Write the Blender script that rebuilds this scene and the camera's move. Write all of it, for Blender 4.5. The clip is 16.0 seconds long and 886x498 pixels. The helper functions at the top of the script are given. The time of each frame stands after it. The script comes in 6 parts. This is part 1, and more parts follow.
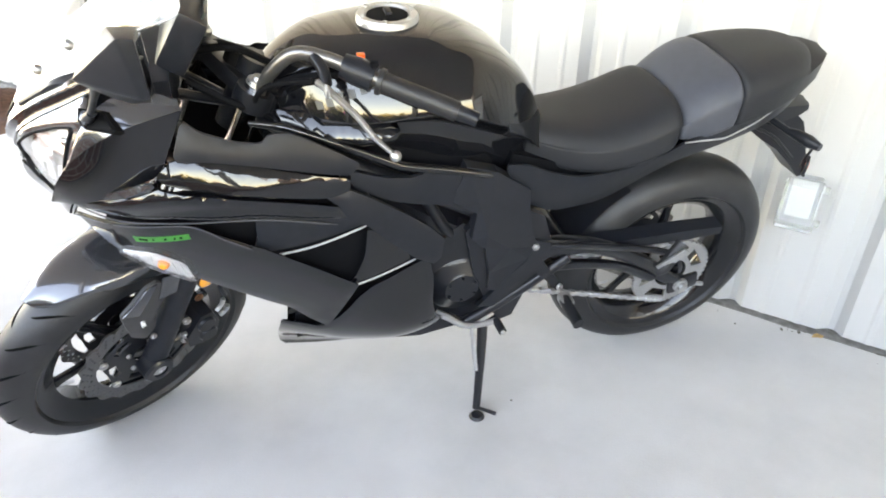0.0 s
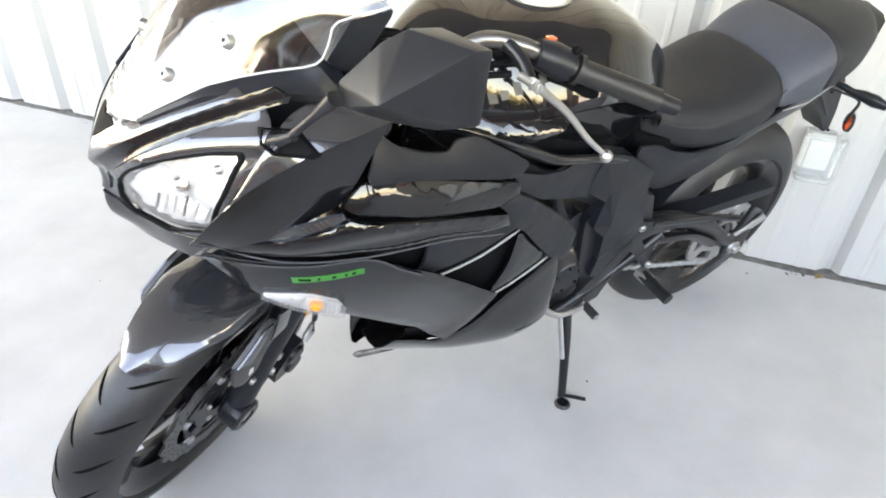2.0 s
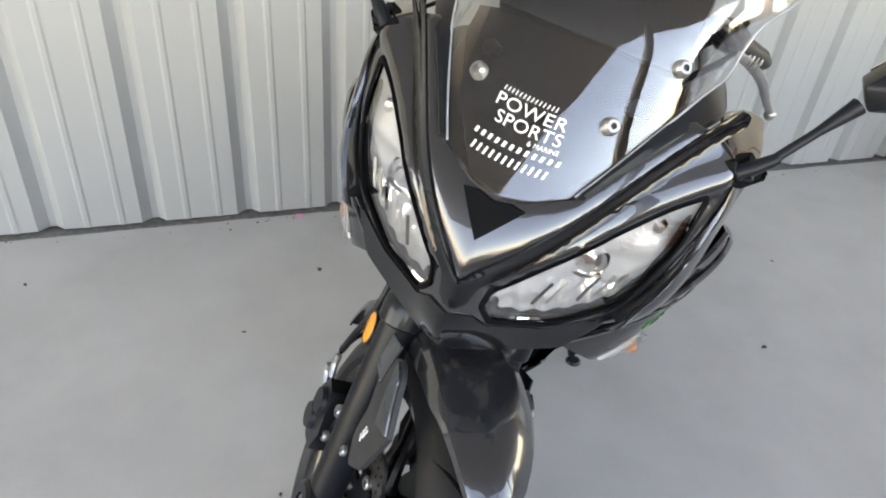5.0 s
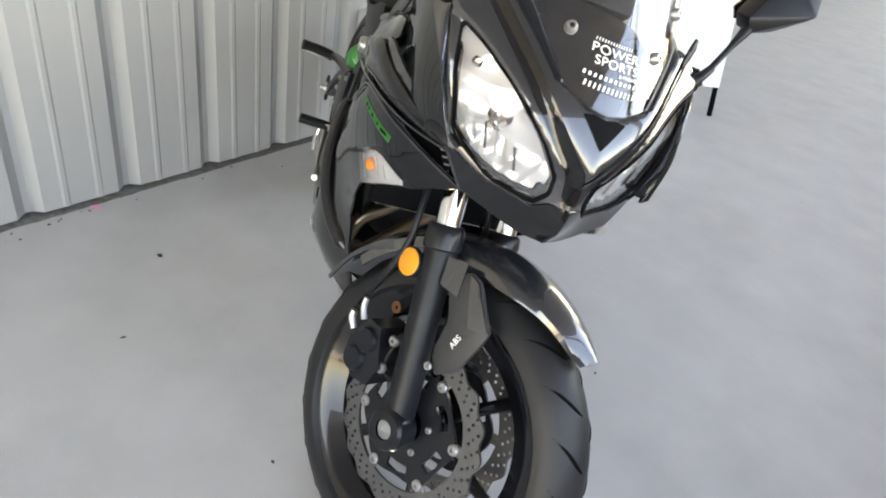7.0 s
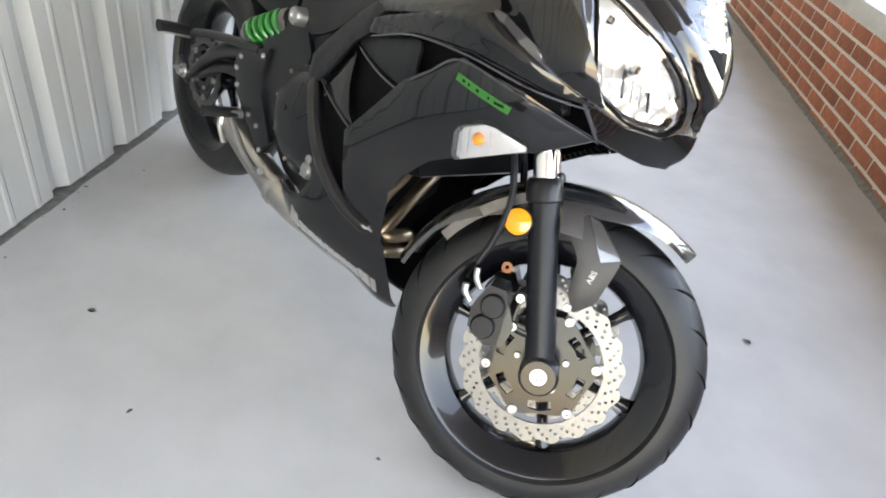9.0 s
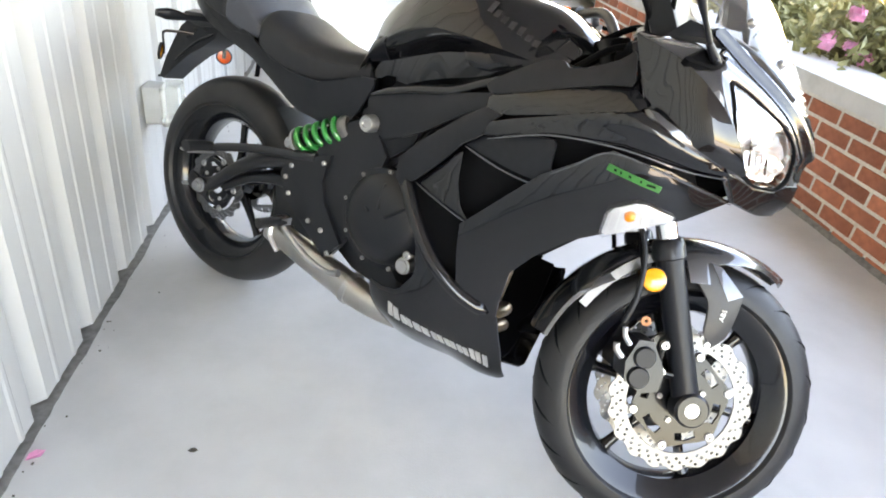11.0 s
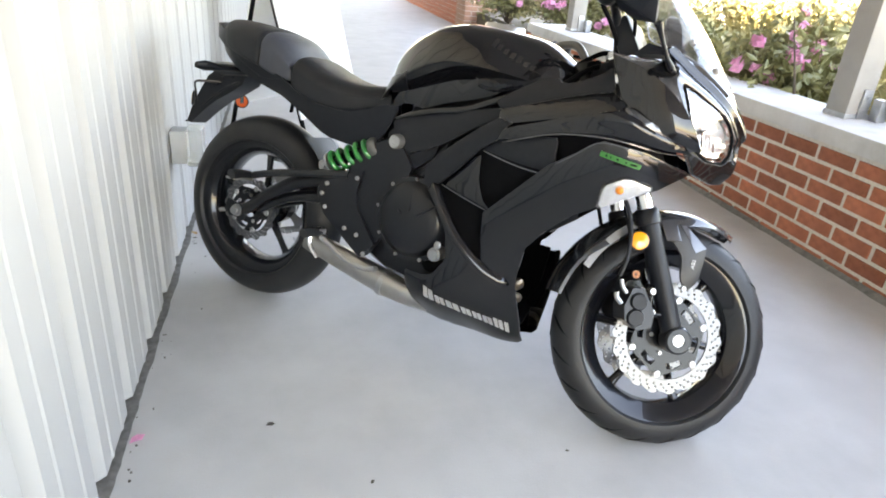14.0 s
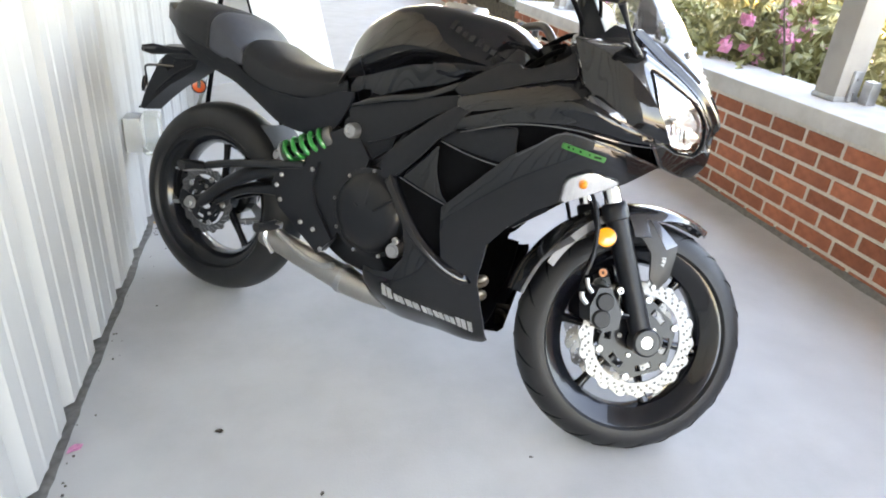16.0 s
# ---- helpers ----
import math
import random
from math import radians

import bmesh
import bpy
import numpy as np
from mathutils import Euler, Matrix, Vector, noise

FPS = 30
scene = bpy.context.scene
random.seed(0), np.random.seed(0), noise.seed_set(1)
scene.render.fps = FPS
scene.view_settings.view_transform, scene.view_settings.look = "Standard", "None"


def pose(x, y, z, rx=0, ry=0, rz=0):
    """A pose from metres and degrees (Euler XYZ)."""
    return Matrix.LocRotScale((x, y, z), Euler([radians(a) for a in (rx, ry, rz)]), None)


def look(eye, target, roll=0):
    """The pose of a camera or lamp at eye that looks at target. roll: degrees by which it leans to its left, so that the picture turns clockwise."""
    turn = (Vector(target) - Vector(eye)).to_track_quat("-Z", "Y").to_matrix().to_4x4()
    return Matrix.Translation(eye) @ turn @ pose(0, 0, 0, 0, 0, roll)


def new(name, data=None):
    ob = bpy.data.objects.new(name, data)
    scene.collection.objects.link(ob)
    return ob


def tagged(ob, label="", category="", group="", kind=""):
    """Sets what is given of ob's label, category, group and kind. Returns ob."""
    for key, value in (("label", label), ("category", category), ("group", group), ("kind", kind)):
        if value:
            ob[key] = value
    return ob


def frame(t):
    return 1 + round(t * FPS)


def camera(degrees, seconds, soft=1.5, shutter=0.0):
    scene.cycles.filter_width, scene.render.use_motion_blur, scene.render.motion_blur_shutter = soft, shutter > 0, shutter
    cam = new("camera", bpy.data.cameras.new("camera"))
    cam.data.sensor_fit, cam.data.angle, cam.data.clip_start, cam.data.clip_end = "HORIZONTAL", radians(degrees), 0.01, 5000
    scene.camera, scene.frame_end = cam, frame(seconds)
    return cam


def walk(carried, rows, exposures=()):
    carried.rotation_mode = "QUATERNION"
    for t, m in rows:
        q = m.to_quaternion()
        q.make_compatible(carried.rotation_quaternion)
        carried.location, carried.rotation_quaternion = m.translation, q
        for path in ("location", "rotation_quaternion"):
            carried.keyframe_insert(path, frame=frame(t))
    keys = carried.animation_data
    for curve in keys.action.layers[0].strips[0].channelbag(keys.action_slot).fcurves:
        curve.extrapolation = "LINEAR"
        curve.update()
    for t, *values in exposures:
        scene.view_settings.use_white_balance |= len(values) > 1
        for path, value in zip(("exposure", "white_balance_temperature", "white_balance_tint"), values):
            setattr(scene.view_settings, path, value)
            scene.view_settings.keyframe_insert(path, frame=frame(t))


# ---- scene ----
cam = camera(69.6, 16.0, soft=1.9)
# seconds, eye and target in metres, roll in degrees
PATH = [
    (0, (1.969, 0.417, 1.168), (0.507, -0.541, 0.197), 0.9),
    (0.5, (2.012, 0.28, 1.171), (0.515, -0.584, 0.164), 1.0),
    (1, (2.062, 0.136, 1.184), (0.494, -0.558, 0.155), 0.5),
    (1.5, (2.073, 0.023, 1.181), (0.487, -0.597, 0.131), 1.1),
    (2, (2.061, -0.13, 1.171), (0.469, -0.647, 0.077), 3.3),
    (2.5, (2.034, -0.269, 1.175), (0.392, -0.654, 0.1), 5.6),
    (3, (2.03, -0.399, 1.161), (0.355, -0.624, 0.092), 7.8),
    (3.5, (2.058, -0.551, 1.161), (0.359, -0.501, 0.106), 7.7),
    (4, (2.053, -0.688, 1.15), (0.359, -0.464, 0.112), 9.1),
    (4.5, (2.002, -0.816, 1.131), (0.37, -0.432, 0.042), 10.3),
    (4.7, (1.966, -0.887, 1.124), (0.358, -0.405, 0.036), 8.1),
    (6.8, (1.804, -1.465, 1.12), (0.812, -0.107, 0.037), 11.4),
    (7, (1.756, -1.496, 1.125), (0.849, -0.091, 0.029), 11.3),
    (7.5, (1.649, -1.562, 1.117), (0.898, -0.051, 0.044), 12.7),
    (8, (1.506, -1.672, 1.125), (1.013, -0.077, 0.023), 10.4),
    (8.5, (1.385, -1.728, 1.123), (1.1, -0.081, 0.024), 10.1),
    (9, (1.212, -1.738, 1.103), (1.092, -0.11, -0.052), 10.2),
    (9.5, (1.046, -1.71, 1.117), (1.036, 0.001, 0.081), 10.1),
    (10, (0.904, -1.699, 1.116), (1.02, 0.015, 0.093), 9.2),
    (10.2, (0.842, -1.707, 1.128), (1.039, -0.005, 0.096), 8.0),
    (12.3, (0.534, -1.999, 1.16), (0.889, -0.236, 0.284), 5.8),
    (12.5, (0.499, -2.025, 1.153), (0.888, -0.267, 0.281), 5.4),
    (13, (0.434, -2.079, 1.15), (0.859, -0.336, 0.268), 4.5),
    (13.5, (0.412, -2.108, 1.144), (0.852, -0.36, 0.277), 4.0),
    (14, (0.417, -2.111, 1.155), (0.879, -0.358, 0.312), 4.6),
    (14.5, (0.444, -2.115, 1.163), (0.889, -0.357, 0.319), 4.0),
    (15, (0.428, -2.117, 1.154), (0.882, -0.355, 0.325), 4.3),
    (15.5, (0.465, -2.09, 1.156), (0.925, -0.34, 0.304), 4.4),
    (16, (0.537, -2.03, 1.159), (1.007, -0.307, 0.26), 4.6),
]
walk(cam, [(t, look(eye, target, roll)) for t, eye, target, roll in PATH],
     exposures=[(0.0, 4.83, 11000, 18), (2.0, 4.76, 10900, 18), (3.0, 4.38, 10950, 18), (3.5, 4.12, 11000, 18), (4.5, 3.80, 11000, 18), (7.0, 3.97, 10700, 18), (8.0, 4.14, 10600, 18), (8.5, 4.21, 10600, 18), (9.5, 4.60, 10200, 18), (10.2, 4.74, 10000, 18), (12.5, 4.62, 10000, 18), (14.0, 4.40, 10000, 18), (16.0, 4.46, 9850, 18)])

# ---------------------------------------------------------------- light
SUN_ELEV, SUN_TURN = 52.0, 250.0
world = bpy.data.worlds.new("sky")
scene.world = world
world.use_nodes = True
wn = world.node_tree.nodes
sky = wn.new("ShaderNodeTexSky")
sky.sky_type = "NISHITA"
sky.sun_disc = False
sky.sun_elevation = radians(SUN_ELEV)
sky.sun_rotation = radians(SUN_TURN)
sky.air_density, sky.dust_density, sky.ozone_density = 1.0, 1.0, 1.4
wn["Background"].inputs["Strength"].default_value = 0.15
world.node_tree.links.new(sky.outputs[0], wn["Background"].inputs["Color"])
sun = new("sun", bpy.data.lights.new("sun", "SUN"))
sun.data.energy, sun.data.angle, sun.data.color = 4.0, radians(0.53), (1.0, 0.965, 0.91)
sr, se = radians(SUN_TURN), radians(SUN_ELEV)
sun.matrix_world = look((0, 0, 0), (-math.sin(sr) * math.cos(se), -math.cos(sr) * math.cos(se), -math.sin(se)))

# ---------------------------------------------------------------- materials


def material(name, colour, rough=0.5, metal=0.0, coat=0.0, spread=0.0, scale=30.0, bump=0.0, bump_scale=200.0,
             stain=None, stain_scale=2.0, stain_amount=0.0, trans=0.0, ior=1.45, emit=0.0, rand=0.0, rough_spread=0.0, gloss=0.5, coat_ior=1.5):
    m = bpy.data.materials.new(name)
    m.use_nodes = True
    nt = m.node_tree
    n, l = nt.nodes, nt.links
    b = n["Principled BSDF"]
    b.inputs["Roughness"].default_value = rough
    b.inputs["Metallic"].default_value = metal
    b.inputs["Coat Weight"].default_value = coat
    b.inputs["Coat Roughness"].default_value = 0.02
    b.inputs["Coat IOR"].default_value = coat_ior
    b.inputs["Specular IOR Level"].default_value = gloss
    b.inputs["Transmission Weight"].default_value = trans
    b.inputs["IOR"].default_value = ior
    tc = n.new("ShaderNodeTexCoord")
    rgb = n.new("ShaderNodeRGB")
    rgb.outputs[0].default_value = (*colour, 1)
    out = rgb.outputs[0]
    if spread:
        tx = n.new("ShaderNodeTexNoise")
        tx.inputs["Scale"].default_value, tx.inputs["Detail"].default_value = scale, 6.0
        l.new(tc.outputs["Object"], tx.inputs["Vector"])
        mr = n.new("ShaderNodeMapRange")
        mr.inputs["From Min"].default_value, mr.inputs["From Max"].default_value = 0.3, 0.7
        mr.inputs["To Min"].default_value, mr.inputs["To Max"].default_value = 1 - spread, 1 + spread
        l.new(tx.outputs["Fac"], mr.inputs["Value"])
        mx = n.new("ShaderNodeVectorMath")
        mx.operation = "SCALE"
        l.new(out, mx.inputs[0])
        l.new(mr.outputs[0], mx.inputs["Scale"])
        out = mx.outputs[0]
    if rand:
        oi = n.new("ShaderNodeObjectInfo")
        mr2 = n.new("ShaderNodeMapRange")
        mr2.inputs["To Min"].default_value, mr2.inputs["To Max"].default_value = 1 - rand, 1 + rand
        l.new(oi.outputs["Random"], mr2.inputs["Value"])
        mx2 = n.new("ShaderNodeVectorMath")
        mx2.operation = "SCALE"
        l.new(out, mx2.inputs[0])
        l.new(mr2.outputs[0], mx2.inputs["Scale"])
        out = mx2.outputs[0]
    if stain:
        ts = n.new("ShaderNodeTexNoise")
        ts.inputs["Scale"].default_value, ts.inputs["Detail"].default_value = stain_scale, 8.0
        ts.inputs["Roughness"].default_value = 0.65
        l.new(tc.outputs["Object"], ts.inputs["Vector"])
        ms = n.new("ShaderNodeMapRange")
        ms.inputs["From Min"].default_value, ms.inputs["From Max"].default_value = 0.48, 0.75
        ms.inputs["To Max"].default_value = stain_amount
        l.new(ts.outputs["Fac"], ms.inputs["Value"])
        mix = n.new("ShaderNodeMix")
        mix.data_type = "RGBA"
        l.new(ms.outputs[0], mix.inputs["Factor"])
        l.new(out, mix.inputs["A"])
        mix.inputs["B"].default_value = (*stain, 1)
        out = mix.outputs["Result"]
    l.new(out, b.inputs["Base Color"])
    if rough_spread:
        tr = n.new("ShaderNodeTexNoise")
        tr.inputs["Scale"].default_value, tr.inputs["Detail"].default_value = 9.0, 5.0
        l.new(tc.outputs["Object"], tr.inputs["Vector"])
        mrr = n.new("ShaderNodeMapRange")
        mrr.inputs["To Min"].default_value, mrr.inputs["To Max"].default_value = max(0.0, rough - rough_spread), rough + rough_spread
        l.new(tr.outputs["Fac"], mrr.inputs["Value"])
        l.new(mrr.outputs[0], b.inputs["Roughness"])
    if bump:
        tb = n.new("ShaderNodeTexNoise")
        tb.inputs["Scale"].default_value, tb.inputs["Detail"].default_value = bump_scale, 5.0
        l.new(tc.outputs["Object"], tb.inputs["Vector"])
        bp = n.new("ShaderNodeBump")
        bp.inputs["Strength"].default_value = bump
        bp.inputs["Distance"].default_value = 0.004
        l.new(tb.outputs["Fac"], bp.inputs["Height"])
        l.new(bp.outputs[0], b.inputs["Normal"])
    if emit:
        l.new(out, b.inputs["Emission Color"])
        b.inputs["Emission Strength"].default_value = emit
    return m


M_WALL = material("white_painted_steel", (0.366, 0.366, 0.358), 0.8, gloss=0.05, spread=0.03, scale=2.2, stain=(0.33, 0.325, 0.31), stain_scale=1.3, stain_amount=0.25, bump=0.03, bump_scale=14)
M_CONC = material("concrete", (0.47, 0.463, 0.452), 0.72, spread=0.06, scale=5, stain=(0.33, 0.325, 0.31), stain_scale=1.6, stain_amount=0.5, bump=0.12, bump_scale=160, rough_spread=0.12)
M_FOOT = material("rough_footing", (0.17, 0.165, 0.155), 0.9, spread=0.3, scale=40, bump=0.6, bump_scale=60)
M_CAP = material("cast_ledge", (0.60, 0.59, 0.565), 0.75, spread=0.08, scale=9, stain=(0.33, 0.32, 0.28), stain_scale=5, stain_amount=0.5, bump=0.2, bump_scale=120)
M_BRICK = material("red_brick", (0.42, 0.135, 0.075), 0.85, spread=0.22, scale=28, stain=(0.20, 0.075, 0.05), stain_scale=7, stain_amount=0.6, bump=0.45, bump_scale=140, rand=0.28)
M_MORTAR = material("mortar", (0.66, 0.62, 0.55), 0.92, spread=0.12, scale=60, bump=0.5, bump_scale=220)
M_SOFFIT = material("soffit", (0.285, 0.305, 0.335), 0.7, spread=0.04, scale=3)
M_MULCH = material("mulch", (0.13, 0.06, 0.035), 0.95, spread=0.5, scale=40, bump=1.0, bump_scale=60)
M_SOIL = material("planting_bed", (0.10, 0.085, 0.06), 0.95, spread=0.4, scale=25, bump=0.8, bump_scale=50)
M_LOT = material("pale_paving", (0.355, 0.357, 0.35), 0.85, spread=0.1, scale=1.5, stain=(0.3, 0.3, 0.28), stain_scale=0.3, stain_amount=0.4)
M_LEAF = material("leaves", (0.21, 0.205, 0.085), 0.55, spread=0.45, scale=14)
M_LEAF_Y = material("young_leaves", (0.36, 0.32, 0.14), 0.55, spread=0.35, scale=10)
M_PETAL = material("pink_petals", (0.86, 0.38, 0.58), 0.6, spread=0.2, scale=30)
M_TWIG = material("bark", (0.10, 0.075, 0.055), 0.9, spread=0.3, scale=60)
M_POST = material("painted_post", (0.36, 0.34, 0.31), 0.6, spread=0.08, scale=12, stain=(0.25, 0.24, 0.21), stain_scale=6, stain_amount=0.4)
M_STEEL = material("galvanised_steel", (0.45, 0.46, 0.47), 0.4, metal=0.9, spread=0.1, scale=40)
M_BLACK = material("gloss_black_paint", (0.0045, 0.0050, 0.0064), 0.14, metal=0.0, coat=1.0, spread=0.08, scale=300, rough_spread=0.02, gloss=0.05)
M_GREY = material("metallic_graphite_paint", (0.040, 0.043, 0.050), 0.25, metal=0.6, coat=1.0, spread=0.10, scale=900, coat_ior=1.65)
M_MATTE = material("matte_black_plastic", (0.0092, 0.0106, 0.0140), 0.36, spread=0.12, scale=60, bump=0.02, bump_scale=900, rough_spread=0.06, gloss=0.26)
M_DARK = material("black_inner_plastic", (0.0042, 0.0045, 0.0055), 0.7, spread=0.1, scale=40, gloss=0.06)
M_FRAME = material("satin_black_frame", (0.0082, 0.0092, 0.0120), 0.34, coat=0.25, spread=0.1, scale=80, gloss=0.25)
M_SEAT = material("black_seat_vinyl", (0.0108, 0.0122, 0.0155), 0.52, spread=0.1, scale=50, bump=0.25, bump_scale=700, gloss=0.3)
M_SEAT2 = material("grey_seat_vinyl", (0.036, 0.041, 0.053), 0.48, spread=0.08, scale=50, bump=0.25, bump_scale=700, gloss=0.4)
M_RUBBER = material("tyre_rubber", (0.0105, 0.011, 0.0128), 0.46, spread=0.18, scale=12, stain=(0.05, 0.05, 0.05), stain_scale=6, stain_amount=0.25, bump=0.12, bump_scale=300, gloss=0.45)
M_GROOVE = material("tread_groove", (0.002, 0.002, 0.002), 0.9, gloss=0.1)
M_RIM = material("gloss_black_wheel", (0.004, 0.0046, 0.0065), 0.22, coat=0.5, spread=0.05, scale=80, gloss=0.3)
M_DISC = material("brushed_brake_steel", (0.155, 0.155, 0.157), 0.36, metal=0.92, spread=0.06, scale=120, rough_spread=0.06)
M_CHROME = material("chrome", (0.75, 0.75, 0.76), 0.08, metal=1.0, spread=0.02, scale=20)
M_BAR = material("dark_bar_metal", (0.16, 0.155, 0.15), 0.32, metal=0.85, spread=0.08, scale=60)
M_GUARD = material("dark_grey_plastic", (0.030, 0.030, 0.032), 0.4, spread=0.1, scale=60, gloss=0.4)
M_ALU = material("cast_aluminium", (0.40, 0.40, 0.40), 0.33, metal=0.85, spread=0.06, scale=90)
M_MUFF = material("satin_muffler_steel", (0.40, 0.385, 0.36), 0.34, metal=0.95, spread=0.10, scale=14, rough_spread=0.1)
M_HEADER = material("heat_tinted_header", (0.27, 0.21, 0.15), 0.34, metal=0.95, spread=0.25, scale=9)
M_GREEN = material("green_spring", (0.0, 0.17, 0.034), 0.3, coat=0.6, spread=0.06, scale=40)
M_DECAL = material("green_decal", (0.008, 0.13, 0.024), 0.35, spread=0.06, scale=60)
M_SILVER = material("silver_graphic", (0.42, 0.42, 0.42), 0.38, metal=0.4, spread=0.05, scale=80)
M_DARKGFX = material("dark_graphic", (0.016, 0.016, 0.017), 0.3, spread=0.05, scale=60)
M_WHITE = material("white_decal", (0.78, 0.78, 0.77), 0.5, spread=0.02, scale=60)
M_ORANGE = material("amber_reflector", (0.85, 0.30, 0.01), 0.22, coat=1.0, spread=0.06, scale=220)
M_RED = material("red_reflector", (0.82, 0.09, 0.015), 0.2, coat=1.0, spread=0.08, scale=200)
M_REFLECT = material("lamp_reflector", (0.90, 0.91, 0.92), 0.22, metal=0.6, bump=0.9, bump_scale=34)
M_LAMP = material("silvered_headlamp_bowl", (0.93, 0.94, 0.96), 0.20, metal=0.62, bump=0.35, bump_scale=60)
M_BULB = material("amber_bulb", (0.8, 0.22, 0.02), 0.25, coat=0.5, spread=0.05, scale=50)
M_CLEAR = material("clear_cover", (0.80, 0.82, 0.80), 0.15, trans=0.75, spread=0.02, scale=20)
M_BOX = material("grey_box", (0.38, 0.40, 0.41), 0.5, spread=0.06, scale=30)
M_BOARD = material("white_sign_board", (0.80, 0.80, 0.79), 0.5, spread=0.03, scale=4)
M_BLUEBAR = material("faded_blue_print", (0.70, 0.75, 0.79), 0.6, spread=0.1, scale=30)
M_REDPRINT = material("faded_red_print", (0.78, 0.62, 0.60), 0.6, spread=0.1, scale=30)
M_GREYBAR = material("faded_grey_print", (0.72, 0.725, 0.73), 0.6, spread=0.1, scale=30)
M_REDPOST = material("red_paint", (0.36, 0.05, 0.03), 0.6, spread=0.1, scale=20)
M_BROWN = material("dry_leaf", (0.42, 0.25, 0.10), 0.8, spread=0.25, scale=80)
M_GRIT = material("dark_grit", (0.10, 0.09, 0.075), 0.9, spread=0.3, scale=90)
M_COPPER = material("copper_washer", (0.20, 0.085, 0.045), 0.4, metal=0.8, spread=0.1, scale=60)
M_RIMEDGE = material("screen_edge", (0.36, 0.38, 0.41), 0.1, coat=1.0, spread=0.03, scale=40)
M_LCD = material("instrument_face", (0.03, 0.035, 0.035), 0.15, coat=0.6, spread=0.05, scale=20)


def glass(name, colour, rough=0.0, base=0.045):
    """Thin sheet: clear with a gloss that grows at grazing angles."""
    m = bpy.data.materials.new(name)
    m.use_nodes = True
    n, l = m.node_tree.nodes, m.node_tree.links
    n.remove(n["Principled BSDF"])
    tr = n.new("ShaderNodeBsdfTransparent")
    tr.inputs["Color"].default_value = (*colour, 1)
    gl = n.new("ShaderNodeBsdfGlossy")
    gl.inputs["Roughness"].default_value = rough
    gl.inputs["Color"].default_value = (1, 1, 1, 1)
    lw = n.new("ShaderNodeLayerWeight")
    lw.inputs["Blend"].default_value = 0.5
    pw = n.new("ShaderNodeMath")
    pw.operation, pw.inputs[1].default_value = "POWER", 4.0
    l.new(lw.outputs["Facing"], pw.inputs[0])
    fr = n.new("ShaderNodeMath")
    fr.operation, fr.inputs[1].default_value, fr.inputs[2].default_value = "MULTIPLY_ADD", 0.85, base
    l.new(pw.outputs[0], fr.inputs[0])
    mx = n.new("ShaderNodeMixShader")
    l.new(fr.outputs[0], mx.inputs[0])
    l.new(tr.outputs[0], mx.inputs[1])
    l.new(gl.outputs[0], mx.inputs[2])
    l.new(mx.outputs[0], n["Material Output"].inputs["Surface"])
    return m


M_SCREEN = glass("clear_windscreen", (0.90, 0.91, 0.92), 0.0, 0.085)
M_LENS = glass("clear_lamp_lens", (0.97, 0.97, 0.97), 0.01, 0.11)

# ---------------------------------------------------------------- shape helpers


def finish(name, bm, mat, parent=None, label="", m=None, smooth=35.0):
    """Links a bmesh as one mesh object."""
    if m is not None:
        bmesh.ops.transform(bm, matrix=m, verts=bm.verts)
    bmesh.ops.recalc_face_normals(bm, faces=bm.faces)
    me = bpy.data.meshes.new(name)
    bm.to_mesh(me)
    bm.free()
    me.materials.append(mat)
    if smooth:
        me.shade_smooth()
        me.set_sharp_from_angle(angle=radians(smooth))
    ob = new(name, me)
    if parent is not None:
        ob.parent = parent
    if label:
        ob["label"] = label
    return ob


def part(name, bm, mat, parent, label="", m=None, smooth=35.0):
    return finish(name, bm, mat, parent, label, m, smooth)


def thing(name, m, label, category, group="", kind=""):
    e = new(name)
    e.empty_display_size = 0.1
    e.matrix_world = m
    return tagged(e, label, category, group, kind)


def solid_box(sx, sy, sz, bevel=0.0, at=(0, 0, 0), turn=(0, 0, 0), bm=None, segs=2):
    own = bmesh.new()
    bmesh.ops.create_cube(own, size=1.0, matrix=Matrix.Diagonal((sx, sy, sz, 1)))
    if bevel:
        bmesh.ops.bevel(own, geom=own.edges[:], offset=bevel, segments=segs, profile=0.6, affect="EDGES")
    bmesh.ops.transform(own, matrix=pose(*at, *turn), verts=own.verts)
    return merge(bm, own)


def merge(bm, own):
    if bm is None:
        return own
    me = bpy.data.meshes.new("tmp")
    own.to_mesh(me)
    own.free()
    bm.from_mesh(me)
    bpy.data.meshes.remove(me)
    return bm


def loft(rings, closed=True, caps=True, bm=None):
    bm = bm or bmesh.new()
    vs = [[bm.verts.new(p) for p in r] for r in rings]
    n = len(vs[0])
    for a, b in zip(vs, vs[1:]):
        for i in range(n if closed else n - 1):
            j = (i + 1) % n
            bm.faces.new((a[i], a[j], b[j], b[i]))
    if caps and closed:
        bm.faces.new(list(reversed(vs[0])))
        bm.faces.new(vs[-1])
    return bm


def spline(pts, steps=6):
    """Smooth line through points (Catmull-Rom)."""
    p = [Vector(q) for q in pts]
    if len(p) < 3:
        return p
    ext = [2 * p[0] - p[1]] + p + [2 * p[-1] - p[-2]]
    out = []
    for i in range(1, len(ext) - 2):
        a, b, c, d = ext[i - 1:i + 3]
        for k in range(steps):
            t = k / steps
            out.append(0.5 * (2 * b + (c - a) * t + (2 * a - 5 * b + 4 * c - d) * t * t + (3 * b - a - 3 * c + d) * t ** 3))
    out.append(p[-1])
    return out


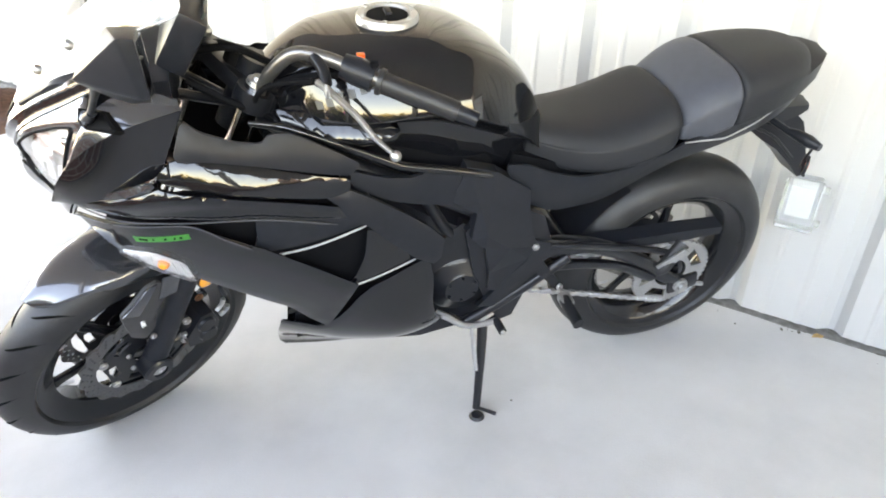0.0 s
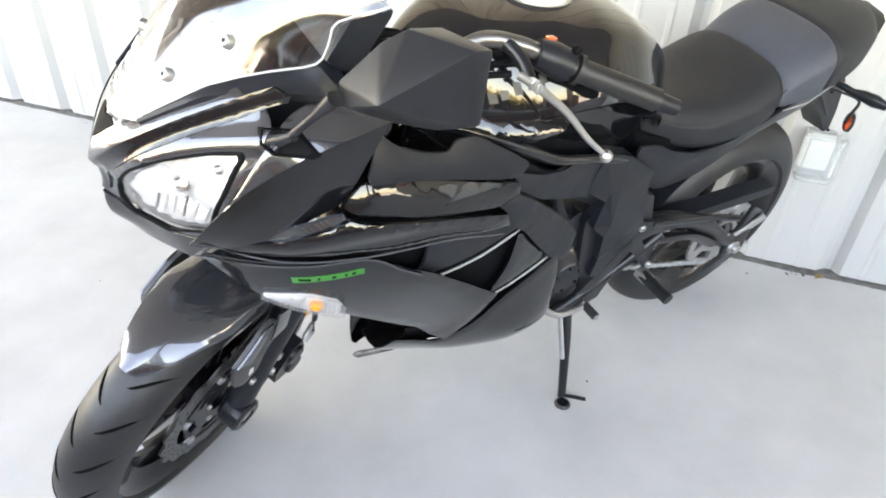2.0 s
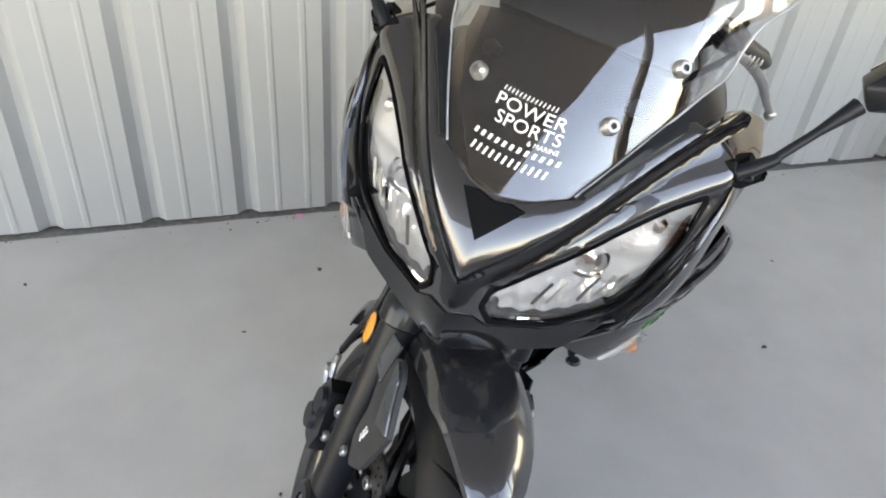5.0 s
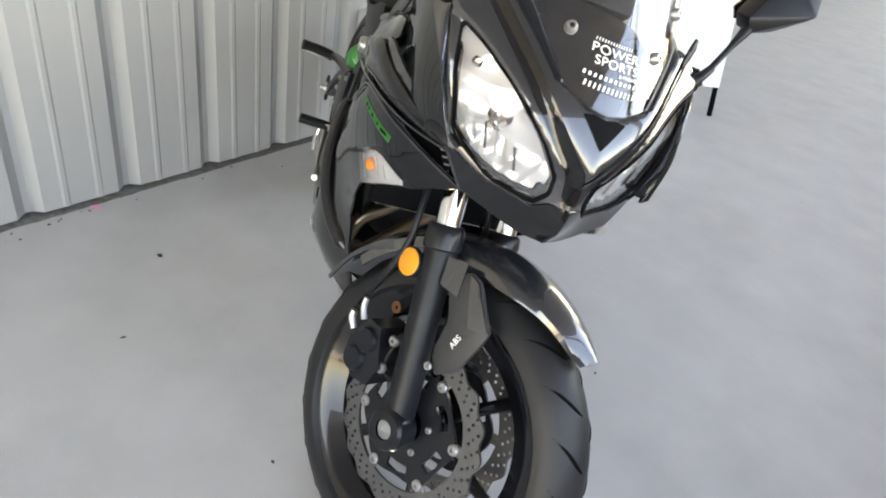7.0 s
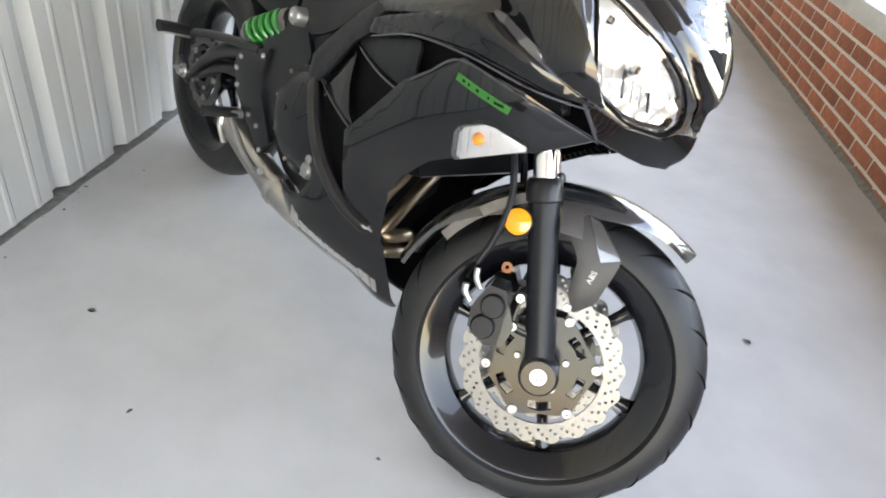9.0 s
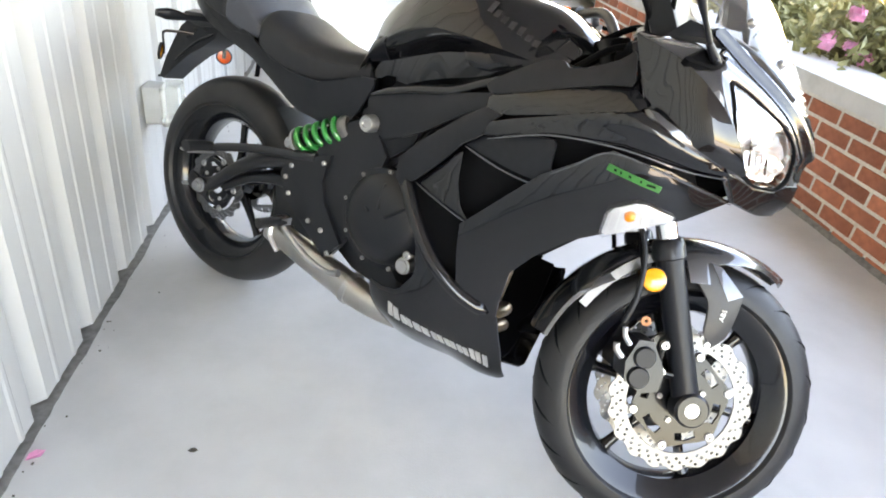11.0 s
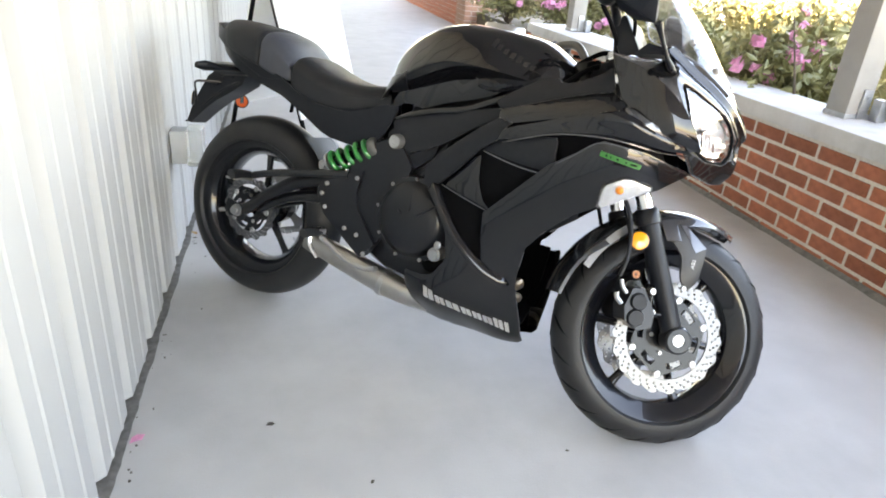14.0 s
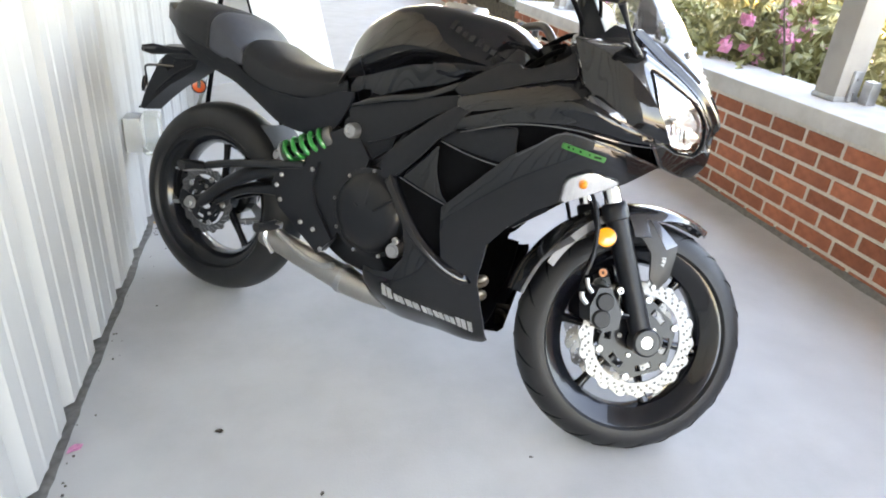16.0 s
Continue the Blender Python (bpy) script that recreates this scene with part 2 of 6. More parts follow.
def tube(pts, r, sides=12, steps=6, bm=None, flat=1.0):
    """A round bar along a smooth line; r is one radius or one per given point."""
    line = spline(pts, steps)
    if isinstance(r, (int, float)):
        rad = [r] * len(line)
    else:
        rad = [np.interp(i / (len(line) - 1) * (len(r) - 1), range(len(r)), r) for i in range(len(line))]
    rings, up = [], None
    for i, p in enumerate(line):
        d = (line[min(i + 1, len(line) - 1)] - line[max(i - 1, 0)]).normalized()
        if up is None:
            up = d.orthogonal().normalized()
        up = (up - d * up.dot(d)).normalized()
        side = d.cross(up)
        rings.append([p + (up * math.cos(a) + side * math.sin(a) * flat) * rad[i] for a in (2 * math.pi * k / sides for k in range(sides))])
    return loft(rings, bm=bm)


def lathe(profile, sides=64, bm=None, closed=False):
    """Turns (radius, y) pairs about the y axis."""
    rings = []
    for k in range(sides):
        a = 2 * math.pi * k / sides
        rings.append([Vector((r * math.cos(a), y, r * math.sin(a))) for r, y in profile])
    bm = bm or bmesh.new()
    vs = [[bm.verts.new(p) for p in r] for r in rings]
    n = len(profile)
    for k in range(sides):
        a, b = vs[k], vs[(k + 1) % sides]
        for i in range(n if closed else n - 1):
            j = (i + 1) % n
            bm.faces.new((a[i], a[j], b[j], b[i]))
    return bm


def aim(at, axis):
    """Frame at a place whose y axis points along axis."""
    q = Vector(axis).normalized().to_track_quat("Y", "Z")
    return Matrix.Translation(at) @ q.to_matrix().to_4x4()




def bolt(parent, at, axis, r=0.007, mat=None, name="bolt", depth=0.006, m=None, label=""):
    """Round-headed bolt with a hex socket."""
    pr = [(r * 0.36, depth * 0.35), (r * 0.42, depth), (r * 0.8, depth), (r, depth * 0.7), (r, 0), (r * 0.36, 0), (r * 0.36, depth * 0.35)]
    bm = lathe(pr, 14)
    fl = [bm.verts.new((r * 0.37 * math.cos(a), depth * 0.4, r * 0.37 * math.sin(a))) for a in (2 * math.pi * k / 6 for k in range(6))]
    bm.faces.new(fl)
    mm = aim(at, axis)
    return part(name, bm, mat or M_ALU, parent, label, m @ mm if m is not None else mm)


class Sheet:
    """A smooth surface over a plane: thin-plate spline through a few stations."""

    def __init__(self, stations):
        p = np.array(stations, float)
        self.c = p[:, :2]
        n = len(p)
        k = self.kernel(np.linalg.norm(self.c[:, None] - self.c[None], axis=2)) + 1e-4 * np.eye(n)
        a = np.c_[np.ones(n), self.c]
        self.w = np.linalg.solve(np.block([[k, a], [a.T, np.zeros((3, 3))]]), np.r_[p[:, 2], 0, 0, 0])

    @staticmethod
    def kernel(r):
        return np.where(r > 1e-9, r * r * np.log(np.maximum(r, 1e-9)), 0)

    def __call__(self, a, b):
        d = np.hypot(self.c[:, 0] - a, self.c[:, 1] - b)
        return float(self.kernel(d) @ self.w[:-3] + self.w[-3] + self.w[-2] * a + self.w[-1] * b)


def soften(poly, times=1, cut=0.2):
    for _ in range(times):
        out = []
        for a, b in zip(poly, poly[1:] + poly[:1]):
            out += [(a[0] + (b[0] - a[0]) * cut, a[1] + (b[1] - a[1]) * cut), (b[0] - (b[0] - a[0]) * cut, b[1] - (b[1] - a[1]) * cut)]
        poly = out
    return poly


def dense(poly, step):
    out = []
    for a, b in zip(poly, poly[1:] + poly[:1]):
        n = max(1, int(math.hypot(b[0] - a[0], b[1] - a[1]) / step))
        out += [(a[0] + (b[0] - a[0]) * k / n, a[1] + (b[1] - a[1]) * k / n) for k in range(n)]
    return out


def inside(p, poly):
    c = False
    for (x1, y1), (x2, y2) in zip(poly, poly[1:] + poly[:1]):
        if (y1 > p[1]) != (y2 > p[1]) and p[0] < (x2 - x1) * (p[1] - y1) / (y2 - y1) + x1:
            c = not c
    return c


def edge_gap(p, poly):
    best = 9.0
    for (x1, y1), (x2, y2) in zip(poly, poly[1:] + poly[:1]):
        dx, dy = x2 - x1, y2 - y1
        t = max(0, min(1, ((p[0] - x1) * dx + (p[1] - y1) * dy) / (dx * dx + dy * dy + 1e-12)))
        best = min(best, math.hypot(p[0] - x1 - t * dx, p[1] - y1 - t * dy))
    return best


def near(p, poly, m):
    return min(q[0] for q in poly) - m <= p[0] <= max(q[0] for q in poly) + m and min(q[1] for q in poly) - m <= p[1] <= max(q[1] for q in poly) + m


def boxed(p, poly):
    return min(q[0] for q in poly) <= p[0] <= max(q[0] for q in poly) and min(q[1] for q in poly) <= p[1] <= max(q[1] for q in poly)


def flat_mesh(outline, holes=(), step=0.016):
    """Triangles of a flat outline with holes, with points spread over it."""
    from mathutils.geometry import delaunay_2d_cdt
    loops = [dense(list(outline), step)] + [list(h) for h in holes]
    pts, edges = [], []
    for lp in loops:
        o = len(pts)
        pts += lp
        edges += [(o + i, o + (i + 1) % len(lp)) for i in range(len(lp))]
    xs, ys = [p[0] for p in outline], [p[1] for p in outline]
    x = min(xs) + step * 0.5
    row = 0
    while x < max(xs):
        y = min(ys) + step * (0.5 if row % 2 else 0.0)
        while y < max(ys):
            p = (x, y)
            if inside(p, loops[0]) and edge_gap(p, loops[0]) > step * 0.45 and not any(near(p, h, step) and (inside(p, h) or edge_gap(p, h) < step * 0.4) for h in loops[1:]):
                pts.append(p)
            y += step
        x += step * 0.87
        row += 1
    v, e, f, _, _, _ = delaunay_2d_cdt([Vector(p) for p in pts], edges, [], 1, 1e-6)
    keep = []
    for t in f:
        c = (sum(v[i].x for i in t) / len(t), sum(v[i].y for i in t) / len(t))
        if inside(c, loops[0]) and not any(boxed(c, h) and inside(c, h) for h in loops[1:]):
            keep.append(t)
    return v, keep


def shell(outline, place, inward, thick, holes=(), step=0.016, roll=0.0):
    """A closed sheet over a flat outline. place(a, b) gives the point; inward(a, b) the way to the back."""
    v, f = flat_mesh(outline, holes, step)
    bm = bmesh.new()
    top = [bm.verts.new(place(p.x, p.y)) for p in v]
    low = [bm.verts.new(Vector(place(p.x, p.y)) + Vector(inward(p.x, p.y)) * thick) for p in v]
    count = {}
    for t in f:
        if len(set(t)) < 3:
            continue
        bm.faces.new([top[i] for i in t])
        bm.faces.new([low[i] for i in reversed(t)])
        for a, b in zip(t, list(t[1:]) + [t[0]]):
            count.setdefault(frozenset((a, b)), []).append((a, b))
    rim = set()
    for pair in count.values():
        if len(pair) == 1:
            a, b = pair[0]
            bm.faces.new((top[b], top[a], low[a], low[b]))
            rim |= {a, b}
    if roll:
        for i in rim:
            top[i].co += Vector(inward(v[i].x, v[i].y)) * roll
    return bm


def lettering(name, text, size, m, mat, parent, depth=0.0008, squeeze=1.0):
    cu = bpy.data.curves.new("tmp", "FONT")
    cu.body, cu.size, cu.extrude, cu.align_x, cu.align_y = text, size, depth, "CENTER", "CENTER"
    cu.space_character = 1.05
    ob = bpy.data.objects.new("tmp", cu)
    scene.collection.objects.link(ob)
    bpy.context.view_layer.update()
    me = bpy.data.meshes.new_from_object(ob.evaluated_get(bpy.context.evaluated_depsgraph_get()))
    bpy.data.objects.remove(ob)
    bpy.data.curves.remove(cu)
    me.transform(m @ Matrix.Diagonal((squeeze, 1, 1, 1)))
    me.materials.clear()
    me.materials.append(mat)
    o = new(name, me)
    o.parent = parent
    return o

# ---------------------------------------------------------------- the place
# x runs from the steel wall (0) to the brick wall, y along the walk
BRICK_X, LEDGE_LOW, LEDGE_TOP = 2.752, 0.512, 0.592
WALK_START, WALK_END = -3.40, 16.0


def ground_sheet():
    bm = solid_box(400, 400, 0.5, at=(0, 0, -0.30))
    return tagged(finish("ground", bm, M_LOT, smooth=0), "pale sunlit paving around the building", "ground", kind="structure")


def floor_slab():
    bm = solid_box(BRICK_X + 0.82, WALK_END - WALK_START, 0.2, at=((BRICK_X - 0.78) / 2, (WALK_END + WALK_START) / 2, -0.1))
    solid_box(0.9, WALK_END - 4.1, 0.2, at=(BRICK_X + 0.47, (WALK_END + 4.1) / 2, -0.1), bm=bm)
    return tagged(finish("floor", bm, M_CONC, smooth=0), "smooth pale grey concrete walkway with faint stains", "floor", kind="structure")


# the face of the cladding against the edge of the slab
FACE = pose(0.002, 0, 0)


def steel_wall():
    """Ribbed cladding: wide flats with narrow grooves 30 mm deep and shallow stiffening lines between."""
    pitch, first = 0.2905, 0.248
    prof = []
    k0, k1 = int((-9 - first) / pitch), int((17 - first) / pitch)
    for k in range(k0, k1):
        c = first + pitch * k
        prof += [(-0.012, c - 0.038), (-0.038, c - 0.008), (-0.038, c + 0.010), (-0.012, c + 0.034)]
        for q in (0.098, 0.196):
            prof += [(-0.012, c + q - 0.012), (-0.0092, c + q - 0.005), (-0.0092, c + q + 0.005), (-0.012, c + q + 0.012)]
    zs = (0.012, 3.4)
    bm = bmesh.new()
    rows = [[bm.verts.new((x, y, z)) for x, y in prof] for z in zs]
    back = [[bm.verts.new((x - 0.012, y, z)) for x, y in prof] for z in zs]
    n = len(prof)
    for i in range(n - 1):
        bm.faces.new((rows[0][i], rows[0][i + 1], rows[1][i + 1], rows[1][i]))
        bm.faces.new((back[0][i + 1], back[0][i], back[1][i], back[1][i + 1]))
        bm.faces.new((rows[0][i + 1], rows[0][i], back[0][i], back[0][i + 1]))
        bm.faces.new((rows[1][i], rows[1][i + 1], back[1][i + 1], back[1][i]))
    return tagged(finish("wall_steel", bm, M_WALL, m=FACE, smooth=20), "white ribbed steel cladding wall", "wall", kind="structure")


def footing():
    """Ragged dark joint between the slab and the cladding."""
    rnd = random.Random(4)
    bm = bmesh.new()
    a, b = [], []
    y = -9.0
    while y < 16.5:
        e = 0.004 + 0.007 * noise.noise((y * 6, 1, 0)) + 0.004 * rnd.random()
        a.append(bm.verts.new((e, y, 0.0015)))
        b.append(bm.verts.new((-0.3, y, 0.0015)))
        y += 0.03
    for i in range(len(a) - 1):
        bm.faces.new((a[i], a[i + 1], b[i + 1], b[i]))
    bmesh.ops.extrude_face_region(bm, geom=bm.faces[:])
    for v in bm.verts[:len(a) + len(b)]:
        v.co.z -= 0.05
    return tagged(finish("wall_footing", bm, M_FOOT, m=FACE, smooth=0), "ragged dark footing under the steel cladding", "footing", kind="structure")


def inner_wall():
    bm = solid_box(0.2, 26.0, 3.4, at=(-0.40, 4.0, 1.7))
    return tagged(finish("wall_backing", bm, M_SOFFIT, m=FACE, smooth=0), "plain wall behind the steel cladding", "wall", kind="structure")


def soffit():
    bm = solid_box(3.75, 22.9, 0.25, at=(1.40, 5.05, 2.74))
    return tagged(finish("ceiling", bm, M_SOFFIT, smooth=0), "plain pale soffit over the walkway", "ceiling", kind="structure")


def bed():
    out = []
    bm = solid_box(4.6, 13.1, 0.2, at=(BRICK_X + 0.3 + 2.3, -2.45, 0.20))
    solid_box(4.0, 11.0, 0.2, at=(5.5, 9.6, 0.20), bm=bm)
    out.append(tagged(finish("planting_bed", bm, M_SOIL, smooth=0), "dark planting bed behind the low wall", "ground", kind="structure"))
    bm = bmesh.new()
    rnd = random.Random(2)
    bmesh.ops.create_grid(bm, x_segments=50, y_segments=36, size=1.0, matrix=Matrix.Translation((.1, -4.35, -0.02)) @ Matrix.Diagonal((.65, .94, 1, 1)))
    for v in bm.verts:
        v.co.z += 0.05 * noise.noise(v.co * 3) + 0.012 * rnd.random()
    bmesh.ops.extrude_face_region(bm, geom=bm.faces[:])
    out.append(tagged(finish("mulch_bed", bm, M_MULCH, smooth=60), "red-brown bark mulch past the end of the slab", "ground", kind="structure"))
    return out


BRICK_L, COURSE, JOINT = 0.217, 0.0765, 0.0165


def brick_core(name, x0, x1, y0, y1, z1, label):
    bm = solid_box(x1 - x0 - 0.02, y1 - y0 - 0.02, z1, at=((x0 + x1) / 2, (y0 + y1) / 2, z1 / 2))
    return tagged(finish(name, bm, M_MORTAR, smooth=0), label, "wall", kind="structure")


def brick_mesh():
    bm = solid_box(0.03, BRICK_L - JOINT, COURSE - JOINT, bevel=0.003, segs=1)
    for v in bm.verts:
        v.co += Vector((noise.noise(v.co * 40), noise.noise(v.co * 31 + Vector((5, 0, 0))), noise.noise(v.co * 37))) * 0.0012
    bmesh.ops.recalc_face_normals(bm, faces=bm.faces)
    me = bpy.data.meshes.new("brick")
    bm.to_mesh(me)
    bm.free()
    me.materials.append(M_BRICK)
    return me


def ledge(y0, y1):
    rnd = random.Random(7)
    bm = solid_box(0.40, y1 - y0, LEDGE_TOP - LEDGE_LOW, bevel=0.008, at=(BRICK_X + 0.17, (y0 + y1) / 2, (LEDGE_TOP + LEDGE_LOW) / 2))
    return tagged(finish("ledge", bm, M_CAP), "weathered grey cast ledge on the low brick wall", "ledge", kind="structure")


ground_sheet()
floor_slab()
steel_wall()
footing()
inner_wall()
soffit()
bed()
LOW_Y0, LOW_Y1 = -3.2, 4.05
low_wall = brick_core("wall_brick", BRICK_X - 0.014, BRICK_X + 0.30, LOW_Y0, LOW_Y1, LEDGE_LOW, "low red brick wall with pale mortar joints")
ledge(LOW_Y0 - 0.04, LOW_Y1 + 0.04)
# rough mortar fillet along the foot of the brick
bm = bmesh.new()
ra, rb, rc = [], [], []
y = LOW_Y0
while y < LOW_Y1:
    w = 0.020 + 0.012 * noise.noise((y * 5, 3, 0)) + 0.006 * noise.noise((y * 31, 3, 0))
    ra.append(bm.verts.new((BRICK_X + 0.02, y, 0.034 + 0.006 * noise.noise((y * 9, 8, 0)))))
    rb.append(bm.verts.new((BRICK_X - w * 0.7, y, 0.018)))
    rc.append(bm.verts.new((BRICK_X - w - 0.012, y, -0.004)))
    y += 0.025
for i in range(len(ra) - 1):
    bm.faces.new((ra[i], ra[i + 1], rb[i + 1], rb[i]))
    bm.faces.new((rb[i], rb[i + 1], rc[i + 1], rc[i]))
tagged(finish("mortar_fillet", bm, M_FOOT, smooth=0), "dark crumbly mortar line at the foot of the brick wall", "footing", kind="structure")
far_wall = brick_core("wall_brick_far", 3.34, 3.64, 9.2, 16.0, 1.3, "far red brick wall along the walkway")
pier = brick_core("pier", 3.29, 3.86, 8.6, 9.2, 2.85, "pale brick pier carrying the roof")

# ---------------------------------------------------------------- motorcycle
# own frame: x ahead from the rear axle, y to its left, z up; it leans on its side stand
LEAN = 11.744
BIKE = pose(0.295, 0, 0, 0, 0, -40.17) @ pose(0, 0, 0, -LEAN, 0, 0)
bike = thing("motorcycle", BIKE, "gloss black faired sport motorcycle leaning on its side stand", "motorcycle")

# half-width of the side fairing over (x, z)
SIDE = Sheet([(1.345, .715, .11), (1.285, .672, .165), (1.237, .709, .205), (1.155, .735, .236), (1.16, .59, .192), (1.17, .825, .238), (1.279, .914, .18), (1.13, .933, .203), (1.325, .777, .15), (1.055, .67, .235), (.895, .525, .211), (.84, .668, .205)]
             + [(.86, .80, .19), (.70, .68, .17), (.71, .557, .186), (.965, .323, .143), (.97, .43, .17), (.74, .27, .192), (.984, .202, .102), (.86, .205, .142), (.745, .236, .189), (.985, .172, .096), (1.012, .142, .05), (.62, .25, .165), (.86, .142, .07), (.70, .155, .10), (1.10, .96, .168)])
# how far ahead the nose reaches over (half-width, z)
NOSE = Sheet([(0, .698, 1.408), (0, .715, 1.424), (0, .745, 1.430), (0, .77, 1.427), (0, .827, 1.422), (0, .889, 1.398), (.062, .954, 1.318), (.10, 1.006, 1.242), (.18, .914, 1.279), (.15, .777, 1.325), (.20, .935, 1.253), (.12, .715, 1.345), (.045, .735, 1.393), (.10, .85, 1.372), (0, .95, 1.35)])


def side_panel(name, outline, mat, s, out=0.0, thick=0.006, soft=1, step=0.016, label="", parent=None, sheet=None, roll=0.002, holes=()):
    """A fairing panel on side s (left +1, right -1) from its outline in side view."""
    sheet = sheet or SIDE
    rise = out if callable(out) else (lambda a, b: out)
    bm = shell(soften(list(outline), soft, 0.15) if soft else list(outline), lambda a, b: Vector((a, s * (max(0.006, sheet(a, b)) + rise(a, b)), b)), lambda a, b: Vector((0, -s, 0)), thick, holes, step, roll)
    return part(name, bm, mat, parent or bike, label)


def strip(line, width):
    """A thin band round a line in side view."""
    up, lo = [], []
    for i, (x, z) in enumerate(line):
        a, b = line[max(i - 1, 0)], line[min(i + 1, len(line) - 1)]
        d = math.hypot(b[0] - a[0], b[1] - a[1])
        nx, nz = -(b[1] - a[1]) / d, (b[0] - a[0]) / d
        w = width * (0.35 if i in (0, len(line) - 1) else 1.0) / 2
        up.append((x + nx * w, z + nz * w))
        lo.append((x - nx * w, z - nz * w))
    return up + lo[::-1]


def smooth2(line, steps=5):
    return [(p.x, p.y) for p in spline([(a, b, 0) for a, b in line], steps)]


# the left lower panel tucks in harder below, round the side stand
SIDE_L = Sheet([(1.345, .715, .11), (1.16, .59, .192), (1.055, .67, .235), (.895, .525, .211), (.84, .668, .205), (.71, .557, .186), (.97, .43, .17), (1.01, .40, .15), (1.0, .34, .125), (1.0, .285, .085), (1.0, .23, .04), (1.0, .18, .01), (.90, .325, .155), (.89, .25, .085), (.88, .20, .04), (.88, .15, .008), (.78, .34, .190), (.75, .23, .09), (.74, .17, .04), (.73, .13, .008), (.70, .36, .190), (.70, .44, .198), (.65, .26, .09), (.63, .20, .04)])
UPPER = [(1.343, .712), (1.246, .745), (1.15, .756), (1.03, .675)]
MAIN = {-1: UPPER + [(.878, .518), (.880, .45), (.888, .386), (.915, .350), (.948, .332), (.980, .322), (.982, .36), (.996, .444), (1.042, .503), (1.105, .563), (1.166, .600), (1.285, .664)],
        1: UPPER + [(.862, .535), (.885, .485), (.925, .388), (.962, .418), (1.0, .466), (1.03, .488), (1.092, .540), (1.165, .598), (1.285, .664)]}
BELLY = {-1: [(.716, .563), (.766, .497), (.830, .420), (.897, .372), (.978, .340), (1.003, .207), (1.012, .146), (.93, .141), (.85, .143), (.78, .152), (.715, .170), (.690, .205), (.668, .262), (.668, .305), (.71, .300), (.755, .31), (.792, .365), (.778, .44), (.735, .50), (.69, .545)],
         1: [(.729, .556), (.785, .538), (.832, .522), (.862, .497), (.905, .425), (.940, .380), (.992, .388), (1.020, .398), (1.030, .33), (1.034, .25), (1.032, .168), (.95, .152), (.87, .142), (.80, .138), (.73, .14), (.62, .17), (.60, .25), (.655, .33), (.684, .381), (.698, .436), (.697, .502), (.706, .548)]}
BAND_FRONT = [(1.338, .758), (1.255, .795), (1.176, .830), (1.166, .826), (1.107, .811), (1.02, .782), (.93, .752), (.895, .738), (.880, .708), (.944, .723), (1.032, .750), (1.164, .768), (1.272, .757)]
BAND_REAR = [(.913, .756), (.872, .762), (.831, .735), (.763, .682), (.713, .639), (.677, .600), (.684, .556), (.70, .545), (.738, .567), (.79, .620), (.840, .678), (.880, .706), (.895, .738)]
CREST = [(1.33, .762), (1.255, .790), (1.176, .814), (1.10, .812), (1.02, .797), (.93, .772), (.86, .738), (.80, .692), (.74, .632), (.70, .585)]
COVER_TOP = [(1.128, .924), (1.103, .901), (1.055, .878), (1.016, .868), (1.001, .879), (.964, .876), (.889, .831), (.848, .802)]
COVER_LOW = [(.870, .785), (.921, .800), (1.016, .832), (1.101, .858), (1.150, .866)]
COVER = COVER_TOP + COVER_LOW
SHOULDER = [(1.150, .864), (1.101, .856), (1.016, .830), (.921, .798), (.870, .783), (.872, .762), (.913, .756), (1.02, .784), (1.107, .812), (1.166, .828), (1.180, .840)]
TANK_SIDE = {1: [(.868, .788), (.80, .757), (.745, .744), (.69, .755), (.628, .728), (.615, .68), (.654, .662), (.73, .682), (.80, .712), (.868, .760)],
             -1: [(.868, .788), (.80, .772), (.70, .745), (.60, .722), (.535, .702), (.55, .655), (.60, .620), (.664, .640), (.72, .670), (.80, .725), (.868, .760)]}
INNER = [(1.30, .69), (1.27, .755), (1.17, .80), (1.02, .785), (.88, .75), (.72, .61), (.705, .55), (.76, .46), (.83, .39), (.90, .345), (.95, .345), (.955, .41), (.982, .494), (1.055, .568), (1.145, .640)]
BLADE = [(1.055, .658), (.977, .659), (.892, .669), (.834, .677), (.862, .70), (.93, .722), (1.0, .738), (1.040, .742), (1.042, .690)]
CHEEK = [(.840, .672), (.74, .563), (.80, .545), (.90, .520), (.868, .548), (.846, .60)]


def swell(x, z, line, above, below, height):
    """Rounded ridge along a line in side view."""
    best, side = 9.0, 1.0
    for p, q in zip(line, line[1:]):
        ex, ez = q.x - p.x, q.y - p.y
        t = max(0.0, min(1.0, ((x - p.x) * ex + (z - p.y) * ez) / (ex * ex + ez * ez)))
        dx, dz = x - p.x - ex * t, z - p.y - ez * t
        d = math.hypot(dx, dz)
        if d < best:
            best, side = d, ez * dx - ex * dz
    u = min(1.0, best / (above if side > 0 else below))
    return height * (0.5 + 0.5 * math.cos(math.pi * u))


def crest(x, z):
    return 0.003 + swell(x, z, CREST_FINE, .040, .040, .011) * max(0.0, min(1.0, (x - .80) / .12))


